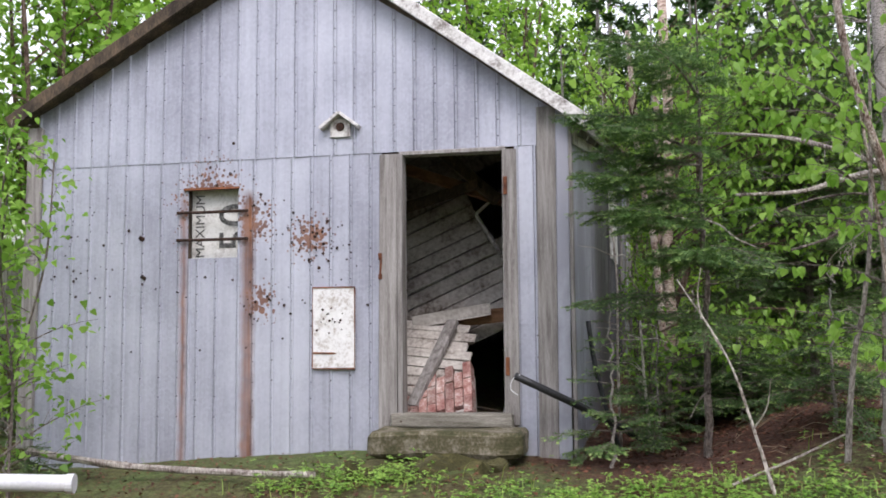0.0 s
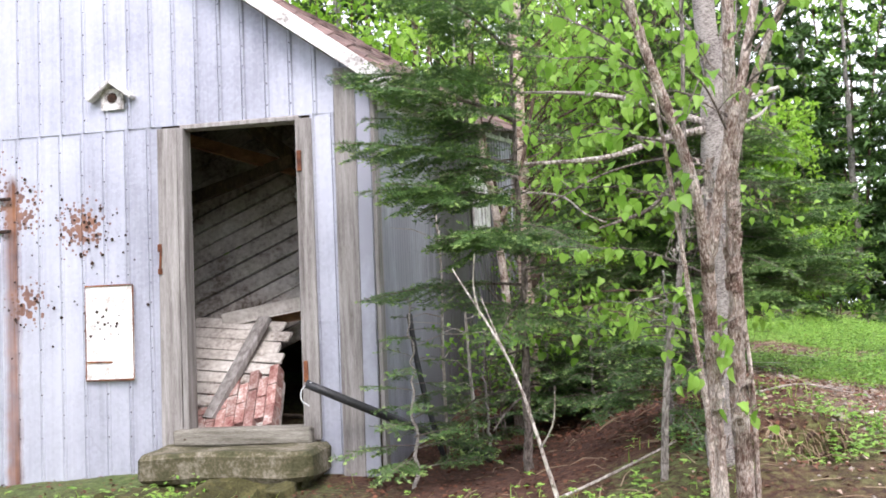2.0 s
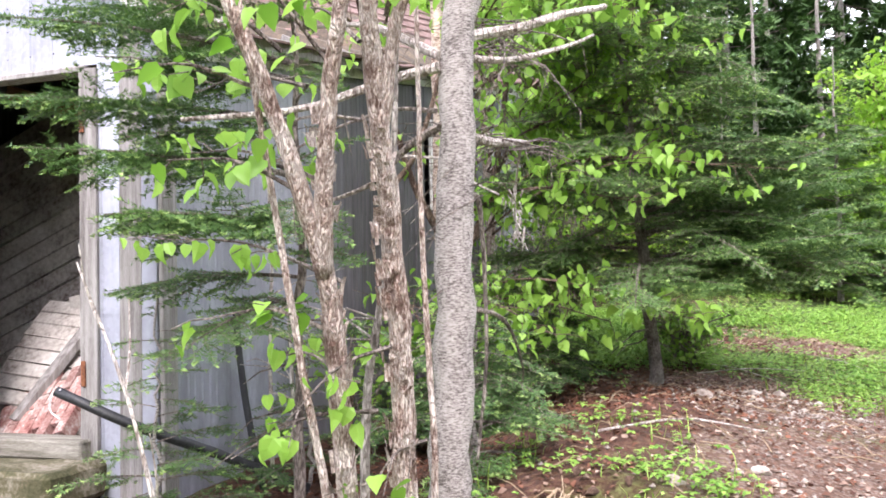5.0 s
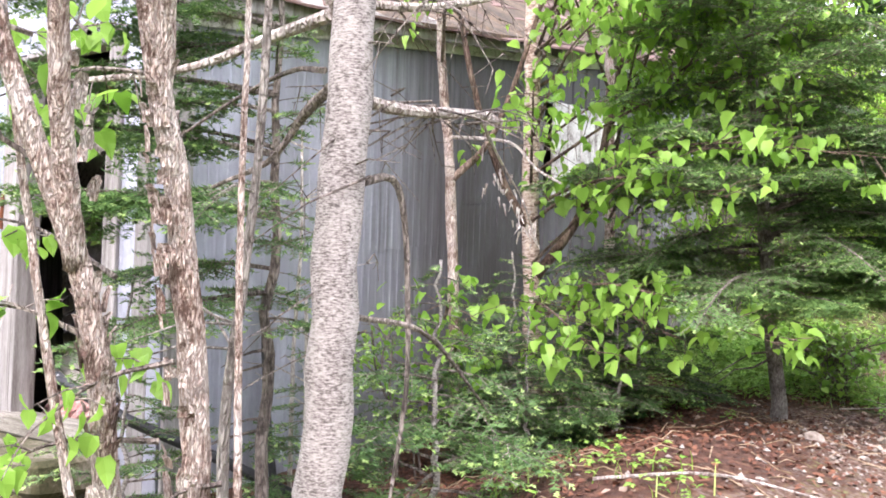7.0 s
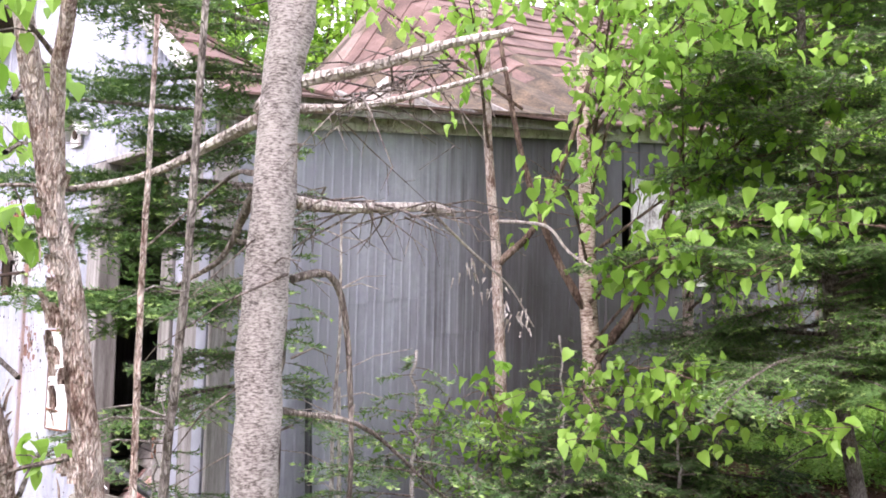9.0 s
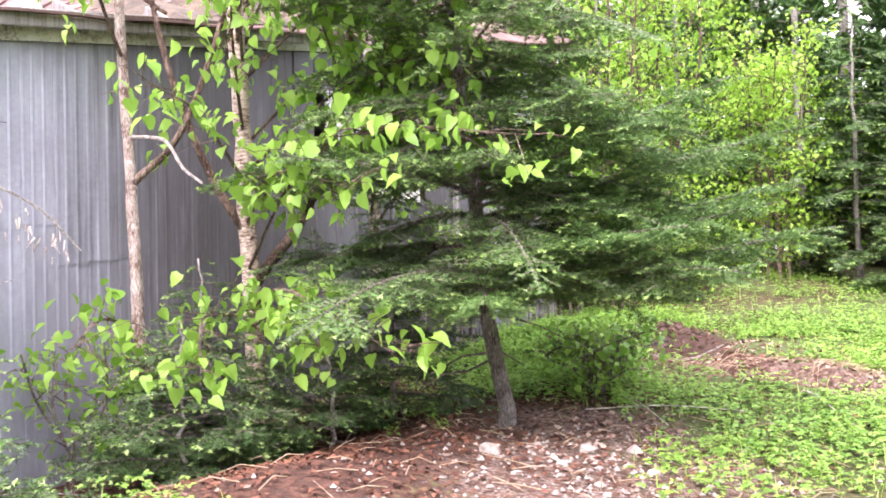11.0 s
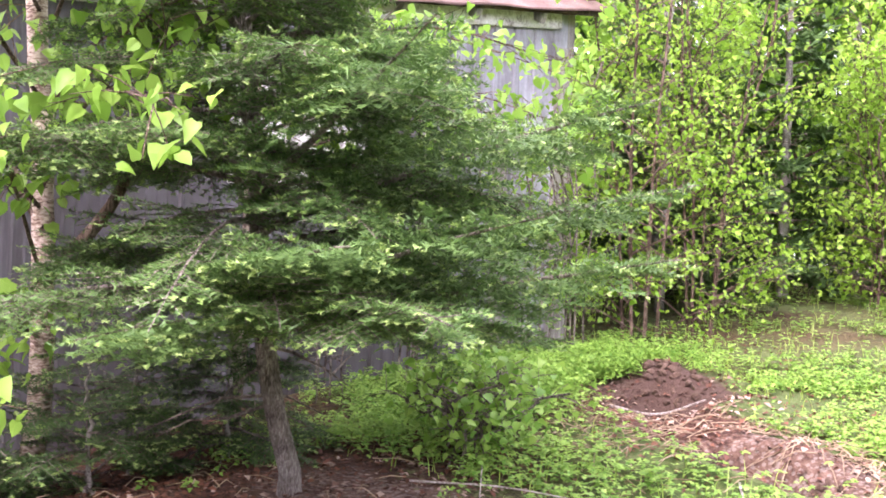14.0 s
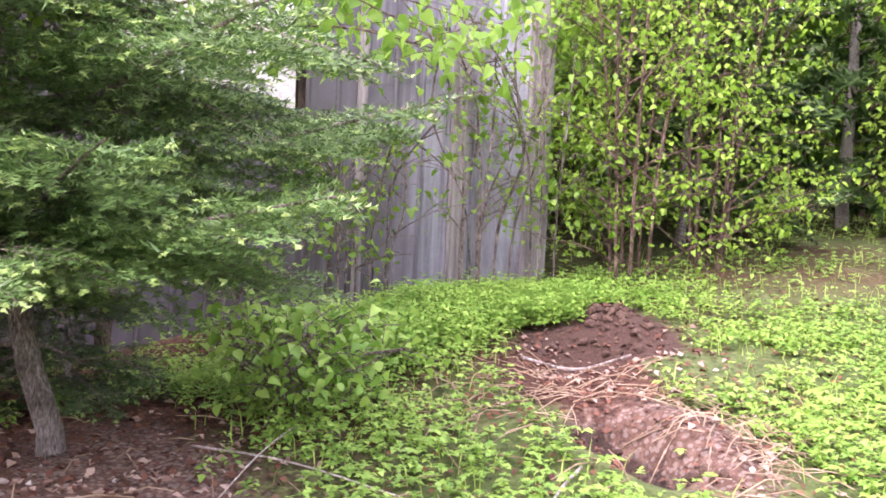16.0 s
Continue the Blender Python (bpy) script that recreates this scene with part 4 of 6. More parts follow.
FAR_V = np.array([(0, 0, 0), (-0.36, 0.45, 0.05), (0.36, 0.45, 0.05), (0, 1.0, -0.12)])
FAR_F = np.array([(0, 2, 1), (1, 2, 3)])


def leaf_arrays(pts, dirs, sizes, rng, roll=0.5, far=False):
    """Verts and faces for one folded, pointed leaf at each point."""
    LV, LF = (FAR_V, FAR_F) if far else (LEAF_V, LEAF_F)
    n = len(pts)
    f = dirs / np.linalg.norm(dirs, axis=1, keepdims=True)
    up = np.stack([rng.normal(0, roll, n), rng.normal(0, roll, n), np.ones(n)], 1)
    s = np.cross(f, up)
    s /= np.linalg.norm(s, axis=1, keepdims=True) + 1e-9
    u = np.cross(s, f)
    loc = LV[None] * sizes[:, None, None]
    wide = rng.uniform(0.75, 1.15, n)[:, None, None]
    v = pts[:, None] + s[:, None] * loc[..., :1] * wide + f[:, None] * loc[..., 1:2] + u[:, None] * loc[..., 2:] * rng.uniform(0.3, 3.0, n)[:, None, None]
    fc = LF[None] + (np.arange(n) * len(LV))[:, None, None]
    return v.reshape(-1, 3), fc.reshape(-1, 3)


def tri_mesh(name, v, f, mat, parent, label=""):
    me = bpy.data.meshes.new(name)
    n = len(f)
    me.vertices.add(len(v))
    me.vertices.foreach_set("co", np.asarray(v, dtype=np.float32).ravel())
    me.loops.add(n * 3)
    me.polygons.add(n)
    me.loops.foreach_set("vertex_index", np.asarray(f, dtype=np.int32).ravel())
    me.polygons.foreach_set("loop_start", np.arange(0, n * 3, 3, dtype=np.int32))
    me.update(calc_edges=True)
    me.validate()
    me.materials.append(mat)
    ob = new(name, me)
    if parent:
        ob.parent = parent
    if label:
        ob["label"] = label
    return ob


def leaf_cloud(name, pts, size, mat, parent, seed, droop=0.5, label="", roll=0.5, far=False):
    rng = np.random.default_rng(seed)
    pts = np.asarray(pts, dtype=float)
    n = len(pts)
    a = rng.uniform(0, 2 * math.pi, n)
    dirs = np.stack([np.cos(a), np.sin(a), rng.normal(-droop, 0.45, n)], 1)
    v, f = leaf_arrays(pts, dirs, size * rng.uniform(0.6, 1.25, n), rng, roll, far)
    return tri_mesh(name, v, f, mat, parent, label)


def needles(twigs, length, spacing, width, rng, fan=1.0, loose=0.36):
    """Flat rows of needles along twigs (arrays of start, end, side)."""
    V, F, base = [], [], 0
    for p, q, side in twigs:
        d = q - p
        L = np.linalg.norm(d)
        if L < 1e-4:
            continue
        d = d / L
        k = max(3, int(L / spacing))
        s = rng.uniform(0, L, k * 2)
        sg = np.where(rng.random(k * 2) < 0.5, -1.0, 1.0)
        up = np.cross(side, d)
        ln = length * rng.uniform(0.7, 1.15, k * 2)
        tip = d[None] * rng.uniform(0.35, 0.7, k * 2)[:, None] + side[None] * sg[:, None] * fan * rng.uniform(0.65, 1, k * 2)[:, None] + up[None] * rng.normal(0.1, loose, k * 2)[:, None]
        b = p[None] + d[None] * s[:, None]
        t = b + tip * ln[:, None]
        w = d[None] * width
        V.append(np.stack([b - w, b + w, t], 1).reshape(-1, 3))
        F.append(np.arange(k * 6).reshape(-1, 3) + base)
        base += k * 6
    return np.concatenate(V), np.concatenate(F)


def bough(start, az, length, rise, droop, rng, spacing, loose=0.22):
    """Middle line of a fir bough and its side twigs."""
    d = np.array([math.cos(az), math.sin(az), 0.0])
    side = np.array([-math.sin(az), math.cos(az), 0.0])
    n = 9
    s = np.linspace(0, 1, n)
    bend = rng.normal(0, 0.06)
    line = np.array(start)[None] + d[None] * (s * length)[:, None] + side[None] * (bend * length * s ** 2)[:, None] + np.array([0, 0, 1.0])[None] * (length * (rise * s - droop * s ** 2))[:, None]
    twigs = []
    k = int(length / spacing)
    for i in range(1, k):
        u = 0.12 + 0.88 * i / k
        j = min(int(u * (n - 1)), n - 2)
        t = u * (n - 1) - j
        p = line[j] * (1 - t) + line[j + 1] * t
        along = line[j + 1] - line[j]
        along = along / np.linalg.norm(along)
        for sg in (-1, 1):
            tl = (0.42 * length * (1 - u) ** 0.8 + 0.05) * rng.uniform(0.6, 1.15)
            tl *= min(1.0, u / 0.3)
            if tl < 0.03:
                continue
            dv = along * rng.uniform(0.6, 0.8) + side * sg * rng.uniform(0.75, 0.95) + np.array([0, 0, rng.normal(-0.16, loose)])
            dv = dv / np.linalg.norm(dv)
            sd = np.cross(dv, np.array([rng.normal(0, 0.1), rng.normal(0, 0.1), 1.0]))
            sd /= np.linalg.norm(sd)
            twigs.append((p, p + dv * tl, sd))
            if tl > 0.16:
                for w in ((0.3, 0.65) if loose > 0.3 else (0.25, 0.45, 0.63, 0.8)):
                    for s2 in (-1, 1):
                        e = dv * 0.7 + sd * s2 * 0.8
                        e /= np.linalg.norm(e)
                        b2 = p + dv * tl * w
                        sd2 = np.cross(e, np.array([0, 0, 1.0]))
                        sd2 /= np.linalg.norm(sd2) + 1e-9
                        twigs.append((b2, b2 + e * tl * (1 - w) * 0.75 - np.array([0, 0, 0.12 * tl * (1 - w)]), sd2))
    for j in range(3, n - 1):
        twigs.append((line[j], line[j + 1], side))
    return line, twigs


def fir(name, label, base, height, r0, low, reach, count, seed, spacing=0.075, nlen=0.027, nspace=0.0085, nwidth=0.004, mat=None, top=None, bark=None, shape=0.85, az_bias=None, tips=True, droop=0.3, dead=0, category="tree", group="", far=False, extra=(), bow=(0, 0, 0)):
    """A conifer: tapered trunk, whorled boughs with needled twigs, paler new tips, a few bare dead limbs."""
    rng = np.random.default_rng(seed)
    base = np.array(base, dtype=float)
    top = np.array(top if top is not None else (base[0], base[1], base[2] + height), dtype=float)
    t = thing(name, label, category, group=group)
    pp = [Vector(base + (top - base) * s + np.array([rng.normal(0, 0.01), rng.normal(0, 0.01), 0]) + np.array(bow) * max(0.0, 1 - s * 5) ** 2) for s in np.linspace(-0.03, 1, 22)]
    v, fc = tube_data(pp, [max(0.006, r0 * (1 - 0.9 * s) * (1.35 if i == 0 else 1)) for i, s in enumerate(np.linspace(0, 1, 22))], 12, 0.06, seed)
    mesh_part("trunk", v, fc, bark or FIRBARK, t, smooth=True)
    wood, twigs = Soup(), []
    for i in range(count):
        h = low + (1 - low) * ((i + rng.uniform(0, 0.8)) / count)
        az = i * 2.39996 + rng.normal(0, 0.25)
        L = reach * (1 - (h - low) / (1 - low)) ** shape * rng.uniform(0.72, 1.12) + 0.06
        if az_bias:
            L *= 0.15 + 0.85 * max(0, 0.5 + 0.5 * math.cos(az - az_bias)) ** 1.1
        st = base + (top - base) * h
        line, tw = bough(st, az, L, rng.uniform(-0.02, 0.36), rng.uniform(0.4, 1.6) * droop, rng, spacing, 0.34 if far else 0.22)
        if far:
            wood.tube([Vector(line[0]), Vector(line[4]), Vector(line[8])], [0.02, 0.012, 0.004], 3, cap=False)
        else:
            wood.tube([Vector(p) for p in line], [max(0.0022, 0.011 * L * (1 - k / 9)) for k in range(len(line))], 5, 0.1, i, cap=False)
        for p, q, _ in tw:
            if not far and np.linalg.norm(q - p) > 0.1:
                wood.tube([Vector(p), Vector(q)], [0.0026, 0.0012], 3, cap=False)
        twigs += tw
    for h, az, L, rise, dr in extra:
        line, tw = bough(base + (top - base) * h, az, L, rise, dr, rng, spacing * 0.8)
        wood.tube([Vector(p) for p in line], [max(0.003, 0.012 * L * (1 - k / 9)) for k in range(len(line))], 6, 0.1, 5, cap=False)
        twigs += tw
    wood.link("branchwood", TWIG, t)["kind"] = "stuff"
    v, f = needles(twigs, nlen, nspace, nwidth, rng, 1.0, 0.5 if far else 0.36)
    tri_mesh("foliage", v, f, mat or NEEDLE, t)["kind"] = "stuff"
    if tips:
        ends = [(q, q + (q - p) / (np.linalg.norm(q - p) + 1e-9) * 0.026, s) for p, q, s in twigs if rng.random() < 0.34]
        v, f = needles(ends, nlen * 0.55, 0.0035, nwidth * 1.2, rng)
        tri_mesh("new_growth", v, f, TIP, t, "pale green new shoot tips")["kind"] = "stuff"
    for i in range(dead):
        st = base + (top - base) * rng.uniform(min(0.12, low * 0.5), low)
        az = rng.uniform(0, 6.28)
        L = rng.uniform(0.2, 0.55)
        pts = [Vector(st) + Vector((math.cos(az) * L * s, math.sin(az) * L * s, -0.3 * L * s * s + rng.normal(0, 0.01))) for s in (0, 0.35, 0.7, 1)]
        v, fc = tube_data(pts, [0.008, 0.006, 0.004, 0.002], 5, 0.2)
        mesh_part("dead_twig", v, fc, TWIG, t)
    return t


def stem(parent, ctrl, r0, r1, mat, seed, n=18, sides=10, name="trunk", knobby=0.09):
    pp = spline(ctrl, n)
    rnd_ = random.Random(seed)
    v, fc = tube_data([p + Vector((rnd_.gauss(0, r1 * 0.12), rnd_.gauss(0, r1 * 0.12), 0)) for p in pp], [r0 + (r1 - r0) * i / (n - 1) for i in range(n)], sides, knobby, seed)
    return mesh_part(name, v, fc, mat, parent, smooth=sides > 9)


def leafy_branch(soup, pts, r0, rng, every=0.09, twig=0.16, dense=3, spread=0.05, start=0.25, far=False):
    """A branch with side twigs into soup; returns points at which leaves sit."""
    n = 4 if far else max(8, int(sum((Vector(b) - Vector(a)).length for a, b in zip(pts, pts[1:])) / 0.06))
    line = spline(pts, n)
    soup.tube(line, [max(0.0018, r0 * (1 - 0.85 * i / (n - 1))) for i in range(n)], 3 if far else 5, 0.12, cap=False)
    out = []
    total = sum((b - a).length for a, b in zip(line, line[1:]))
    k = max(3, int(total / every))
    for i in range(k):
        u = start + (1 - start) * (i + rng.uniform(0, 0.9)) / k
        j = min(int(u * (n - 1)), n - 2)
        p = line[j].lerp(line[j + 1], u * (n - 1) - j)
        along = (line[j + 1] - line[j]).normalized()
        d = along * 0.6 + Vector((rng.normal(0, 0.7), rng.normal(0, 0.7), rng.normal(0.0, 0.4)))
        d.normalize()
        q = p + d * twig * rng.uniform(0.5, 1.3)
        if not far:
            soup.tube([p, (p + q) / 2 + Vector((0, 0, 0.01)), q], [0.003, 0.0022, 0.0014], 4, cap=False)
        for _ in range(dense):
            s = rng.uniform(0.3, 1.05)
            c = p.lerp(q, s)
            out.append((c.x + rng.normal(0, spread), c.y + rng.normal(0, spread), c.z + rng.normal(0, spread * 0.7)))
    return out


def broadleaf(name, label, base, height, stems, crown, branches, leaf, seed, leaf_mat, bark, dense=4, r0=0.03, lean=0.18, twig=0.3, every=0.12, low=0.25, category="tree", group="", spread=0.08, far=False):
    """A many-stemmed broad-leaved tree or bush with random limbs."""
    rng = np.random.default_rng(seed)
    t = thing(name, label, category, group=group)
    pts, wood = [], Soup()
    b = Vector(base)
    for s in range(stems):
        a = 2 * math.pi * s / stems + rng.normal(0, 0.5)
        off = Vector((math.cos(a), math.sin(a), 0))
        h = height * rng.uniform(0.75, 1.05)
        ctrl = [b + off * 0.05 * stems ** 0.5 - Vector((0, 0, 0.1)), b + off * lean * h * 0.3 + Vector((0, 0, h * 0.33)), b + off * lean * h * 0.65 + Vector((rng.normal(0, 0.08), rng.normal(0, 0.08), h * 0.68)), b + off * lean * h + Vector((rng.normal(0, 0.15), rng.normal(0, 0.15), h))]
        stem(t, ctrl, r0 * rng.uniform(0.7, 1.1), 0.006, bark, seed + s, 14, 7, "stem")
        line = spline(ctrl, 24)
        for i in range(branches):
            u = low + (1 - low) * (i + rng.uniform(0, 1)) / branches
            p = line[min(23, int(u * 23))]
            az = rng.uniform(0, 6.28)
            L = crown * (1.15 - u * 0.75) * rng.uniform(0.5, 1.1)
            d = Vector((math.cos(az), math.sin(az), rng.uniform(0.2, 0.8)))
            q = p + d * L
            pts += leafy_branch(wood, [p, p.lerp(q, 0.5) + Vector((0, 0, 0.06 * L)), q], 0.010 * L + 0.003, rng, every, twig, dense, spread, 0.25, far)
        pts += leafy_branch(wood, line[14:24:3], 0.008, rng, every, twig, dense, spread, 0.25, far)
    wood.link("branchwood", bark, t)["kind"] = "stuff"
    leaf_cloud("foliage", pts, leaf, leaf_mat, t, seed + 7, far=far)["kind"] = "stuff"
    return t

# ---- trees by the corner ----
gz = land
grey_fir = thing("grey_fir_trunk", "grey fir trunk with bare bleached dead limbs", "tree")
stem(grey_fir, [(3.0, 6.26, gz(3, 6.26) - 0.1), (3.03, 6.26, 1.2), (3.06, 6.27, 2.0), (3.08, 6.29, 2.6), (3.05, 6.3, 3.4), (3.03, 6.3, 5.4)], 0.078, 0.05, FIRBARK, 11, 30, 16, knobby=0.035)
stem(grey_fir, [(3.09, 6.3, 2.55), (3.14, 6.32, 2.8), (3.2, 6.35, 3.2), (3.25, 6.4, 5.2)], 0.05, 0.035, FIRBARK, 12, 16, 12, "second_leader", 0.04)
for i, (pts, r0, r1, m) in enumerate((
        ([(3.1, 6.32, 2.5), (3.24, 6.5, 2.56), (3.38, 6.68, 2.64), (3.5, 6.86, 2.7)], 0.022, 0.012, DEADWOOD),
        ([(3.1, 6.33, 2.42), (3.22, 6.5, 2.44), (3.36, 6.72, 2.52), (3.44, 6.9, 2.6)], 0.016, 0.006, DEADWOOD),
        ([(3.1, 6.33, 2.13), (3.12, 6.5, 2.13), (3.14, 6.84, 2.17), (3.15, 6.95, 2.16)], 0.021, 0.013, DEADWOOD),
        ([(3.02, 6.24, 2.38), (2.8, 6.22, 2.34), (2.5, 6.12, 2.25), (2.1, 5.95, 2.22)], 0.022, 0.009, DEADWOOD),
        ([(3.02, 6.24, 2.42), (2.6, 6.6, 2.66), (2.3, 6.9, 2.78), (1.9, 7.2, 2.88)], 0.02, 0.007, DEADWOOD),
        ([(3.03, 6.24, 2.17), (2.85, 6.3, 2.1), (2.7, 6.32, 1.98), (2.45, 6.3, 1.9)], 0.018, 0.006, TWIG),
        ([(3.0, 6.24, 2.22), (2.8, 6.3, 2.25), (2.5, 6.35, 2.2), (2.2, 6.3, 2.05)], 0.01, 0.004, TWIG),
        ([(3.07, 6.35, 1.9), (3.06, 6.5, 1.92), (3.05, 6.58, 1.75), (3.04, 6.62, 1.3), (3.0, 6.6, 0.9)], 0.014, 0.006, TWIG),
        ([(3.13, 6.86, 2.16), (3.0, 7.2, 2.05), (2.9, 7.5, 1.95), (2.85, 7.7, 1.8)], 0.006, 0.003, DEADWOOD),
        ([(3.24, 6.34, 3.2), (3.5, 6.7, 3.5), (3.7, 7.1, 3.6), (3.8, 7.5, 3.7)], 0.014, 0.004, TWIG),
        ([(3.05, 6.35, 1.5), (3.12, 6.6, 1.45), (3.1, 6.9, 1.25), (3.0, 7.2, 1.1)], 0.01, 0.003, TWIG))):
    stem(grey_fir, pts, r0, r1, m, 40 + i, 14, 8, "dead_limb", 0.12)

# a web of fine bare twigs and pale lichen tufts on the dead limbs
rg = random.Random(314)
web, tufts = Soup(), Soup()
for _ in range(70):
    z = rg.uniform(1.2, 3.3)
    p = Vector((3.06, 6.28, z)) + Vector((rg.uniform(0.0, 0.1), rg.uniform(0.12, 0.75) if rg.random() < 0.88 else rg.uniform(-0.1, 0.1), 0))
    a, L = rg.uniform(0, 6.28), rg.uniform(0.15, 0.55)
    q = p + Vector((math.cos(a) * L * 0.8, math.sin(a) * L * 0.8, rg.uniform(-0.7, 0.15) * L))
    m_ = p.lerp(q, 0.5) + Vector((rg.gauss(0, 0.03), rg.gauss(0, 0.03), 0.06 * L))
    if p.y > 6.4:
        p.z = 2.15 + rg.uniform(-0.02, 0.02) if z < 2.3 else 2.4 + (p.y - 6.3) * 0.45
        q.z, m_.z = p.z + (q.z - z), p.z + (m_.z - z)
    web.tube([p, m_, q], [0.0045, 0.003, 0.0012], 4, 0.1, cap=False)
    for _ in range(2):
        e = m_.lerp(q, rg.random())
        web.tube([e, e + Vector((rg.gauss(0, 0.06), rg.gauss(0, 0.06), rg.gauss(-0.05, 0.05)))], [0.002, 0.001], 3, cap=False)
for _ in range(46):
    u = rg.random()
    c = Vector((3.0 - 0.12 * u, 7.15 + 0.5 * u, 2.05 - 0.22 * u)) + Vector((rg.gauss(0, 0.02), rg.gauss(0, 0.03), rg.gauss(-0.03, 0.03)))
    tufts.tube([c, c + Vector((rg.gauss(0, 0.012), rg.gauss(0, 0.012), -rg.uniform(0.02, 0.05)))], [0.005, 0.0015], 4, cap=False)
web.link("twig_web", TWIG, grey_fir, "web of fine bare twigs")["kind"] = "stuff"
tufts.link("lichen", DEADWOOD, grey_fir, "pale grey hanging lichen")["kind"] = "stuff"

clump = thing("brown_birch_clump", "clump of flaky brown-barked birch stems", "tree")
for i, (pts, r0, r1) in enumerate((
        ([(2.95, 5.65, gz(2.95, 5.65) - 0.1), (2.93, 5.6, 1.18), (2.93, 5.51, 1.61), (2.9, 5.41, 1.88), (2.84, 5.34, 2.15), (2.62, 5.2, 2.9), (2.5, 5.1, 4.0)], 0.035, 0.018),
        ([(3.07, 5.79, gz(3.07, 5.79) - 0.1), (3.06, 5.77, 1.08), (3.06, 5.74, 1.42), (3.07, 5.66, 1.85), (3.07, 5.57, 2.25), (3.08, 5.48, 2.7), (3.1, 5.35, 4.2)], 0.041, 0.024),
        ([(2.93, 5.5, 1.62), (2.98, 5.42, 1.9), (3.04, 5.36, 2.17), (3.14, 5.3, 2.6), (3.3, 5.25, 3.4)], 0.03, 0.016),
        ([(3.07, 5.62, 2.05), (3.14, 5.58, 2.35), (3.26, 5.56, 2.65), (3.38, 5.55, 3.0), (3.5, 5.5, 4.0)], 0.022, 0.012),
        ([(3.12, 5.82, gz(3.1, 5.8) - 0.1), (3.13, 5.84, 1.0), (3.1, 5.85, 1.7), (3.09, 5.86, 2.6)], 0.013, 0.007),
        ([(2.9, 5.58, gz(2.9, 5.6) - 0.1), (2.9, 5.56, 0.9), (2.86, 5.5, 1.3), (2.8, 5.42, 1.9), (2.7, 5.35, 2.7)], 0.016, 0.008))):
    stem(clump, pts, r0, r1, FLAKY, 80 + i, 26, 12, "stem", 0.1)
# peeling curls of bark
rg = random.Random(61)
curls = Soup()
for x, y, r in ((2.94, 5.58, 0.034), (3.06, 5.73, 0.04)):
    for _ in range(90):
        z = rg.uniform(0.7, 2.1)
        lean_y = -0.14 * max(0.0, z - 1.2)
        a, h, w = rg.uniform(0, 6.28), rg.uniform(0.02, 0.07), rg.uniform(0.008, 0.02)
        o = Vector((math.cos(a), math.sin(a), 0))
        s = Vector((-o.y, o.x, 0)) * w
        c0 = Vector((x, y + lean_y, z)) + o * r * 0.97
        lift = o * rg.uniform(0.006, 0.02)
        curls.add([c0 - s, c0 + s, c0 + s * 1.1 + Vector((0, 0, h * 0.6)) + lift * 0.3, c0 - s + Vector((0, 0, h * 0.6)) + lift * 0.3, c0 + s * 0.6 + Vector((0, 0, h)) + lift, c0 - s * 0.7 + Vector((0, 0, h)) + lift], [(0, 1, 2, 3), (3, 2, 4, 5)])
curls.link("peeling_bark", FLAKY, clump, "curling strips of peeling bark")["kind"] = "stuff"
rng = np.random.default_rng(5)
wood, lp = Soup(), []
for a, b in (((2.94, 5.6, 1.6), (2.35, 5.5, 1.75)), ((2.9, 5.58, 1.9), (2.3, 5.7, 2.05)), ((2.94, 5.62, 1.3), (2.55, 5.85, 1.35)), ((2.85, 5.56, 2.2), (2.2, 5.9, 2.3)), ((3.0, 5.7, 1.2), (2.7, 5.35, 1.1)), ((3.05, 5.7, 1.4), (2.85, 5.4, 1.2)),
             ((2.8, 5.5, 2.3), (2.5, 5.0, 2.55)), ((3.2, 5.58, 2.6), (3.5, 5.4, 2.9)), ((3.1, 5.6, 2.4), (3.3, 5.3, 2.45)), ((2.66, 5.45, 2.6), (2.1, 5.5, 2.9)), ((2.98, 5.7, 2.7), (2.7, 6.0, 3.1)), ((3.38, 5.55, 3.0), (3.8, 5.8, 3.3)), ((2.5, 5.4, 3.0), (2.2, 5.2, 3.4)), ((2.7, 5.5, 2.2), (2.45, 5.15, 2.2)), ((2.84, 5.34, 2.2), (2.5, 5.5, 2.5)), ((2.75, 5.3, 2.45), (2.3, 5.4, 2.6)), ((3.07, 5.5, 2.45), (2.8, 5.6, 2.7)), ((3.08, 5.48, 2.6), (3.3, 5.7, 2.9)), ((3.04, 5.36, 2.2), (2.85, 5.1, 2.45)), ((3.1, 5.32, 2.5), (3.3, 5.1, 2.7)), ((2.66, 5.25, 2.7), (2.4, 5.0, 2.9)), ((3.06, 5.5, 2.3), (2.7, 5.75, 2.5)), ((2.92, 5.42, 1.85), (2.6, 5.2, 1.95)), ((2.93, 5.55, 1.45), (2.65, 5.3, 1.5)), ((3.08, 5.45, 2.9), (2.8, 5.3, 3.2)), ((3.12, 5.8, 1.1), (3.0, 5.6, 0.95)), ((3.0, 5.7, 2.1), (2.75, 5.35, 2.0))):
    a, b = Vector(a), Vector(b)
    lp += leafy_branch(wood, [a, a.lerp(b, 0.5) + Vector((0, 0, 0.05)), b], 0.008, rng, 0.1, 0.15, 3, 0.03, 0.15)
wood.link("branchwood", TWIG, clump)["kind"] = "stuff"
lp = np.array(lp)
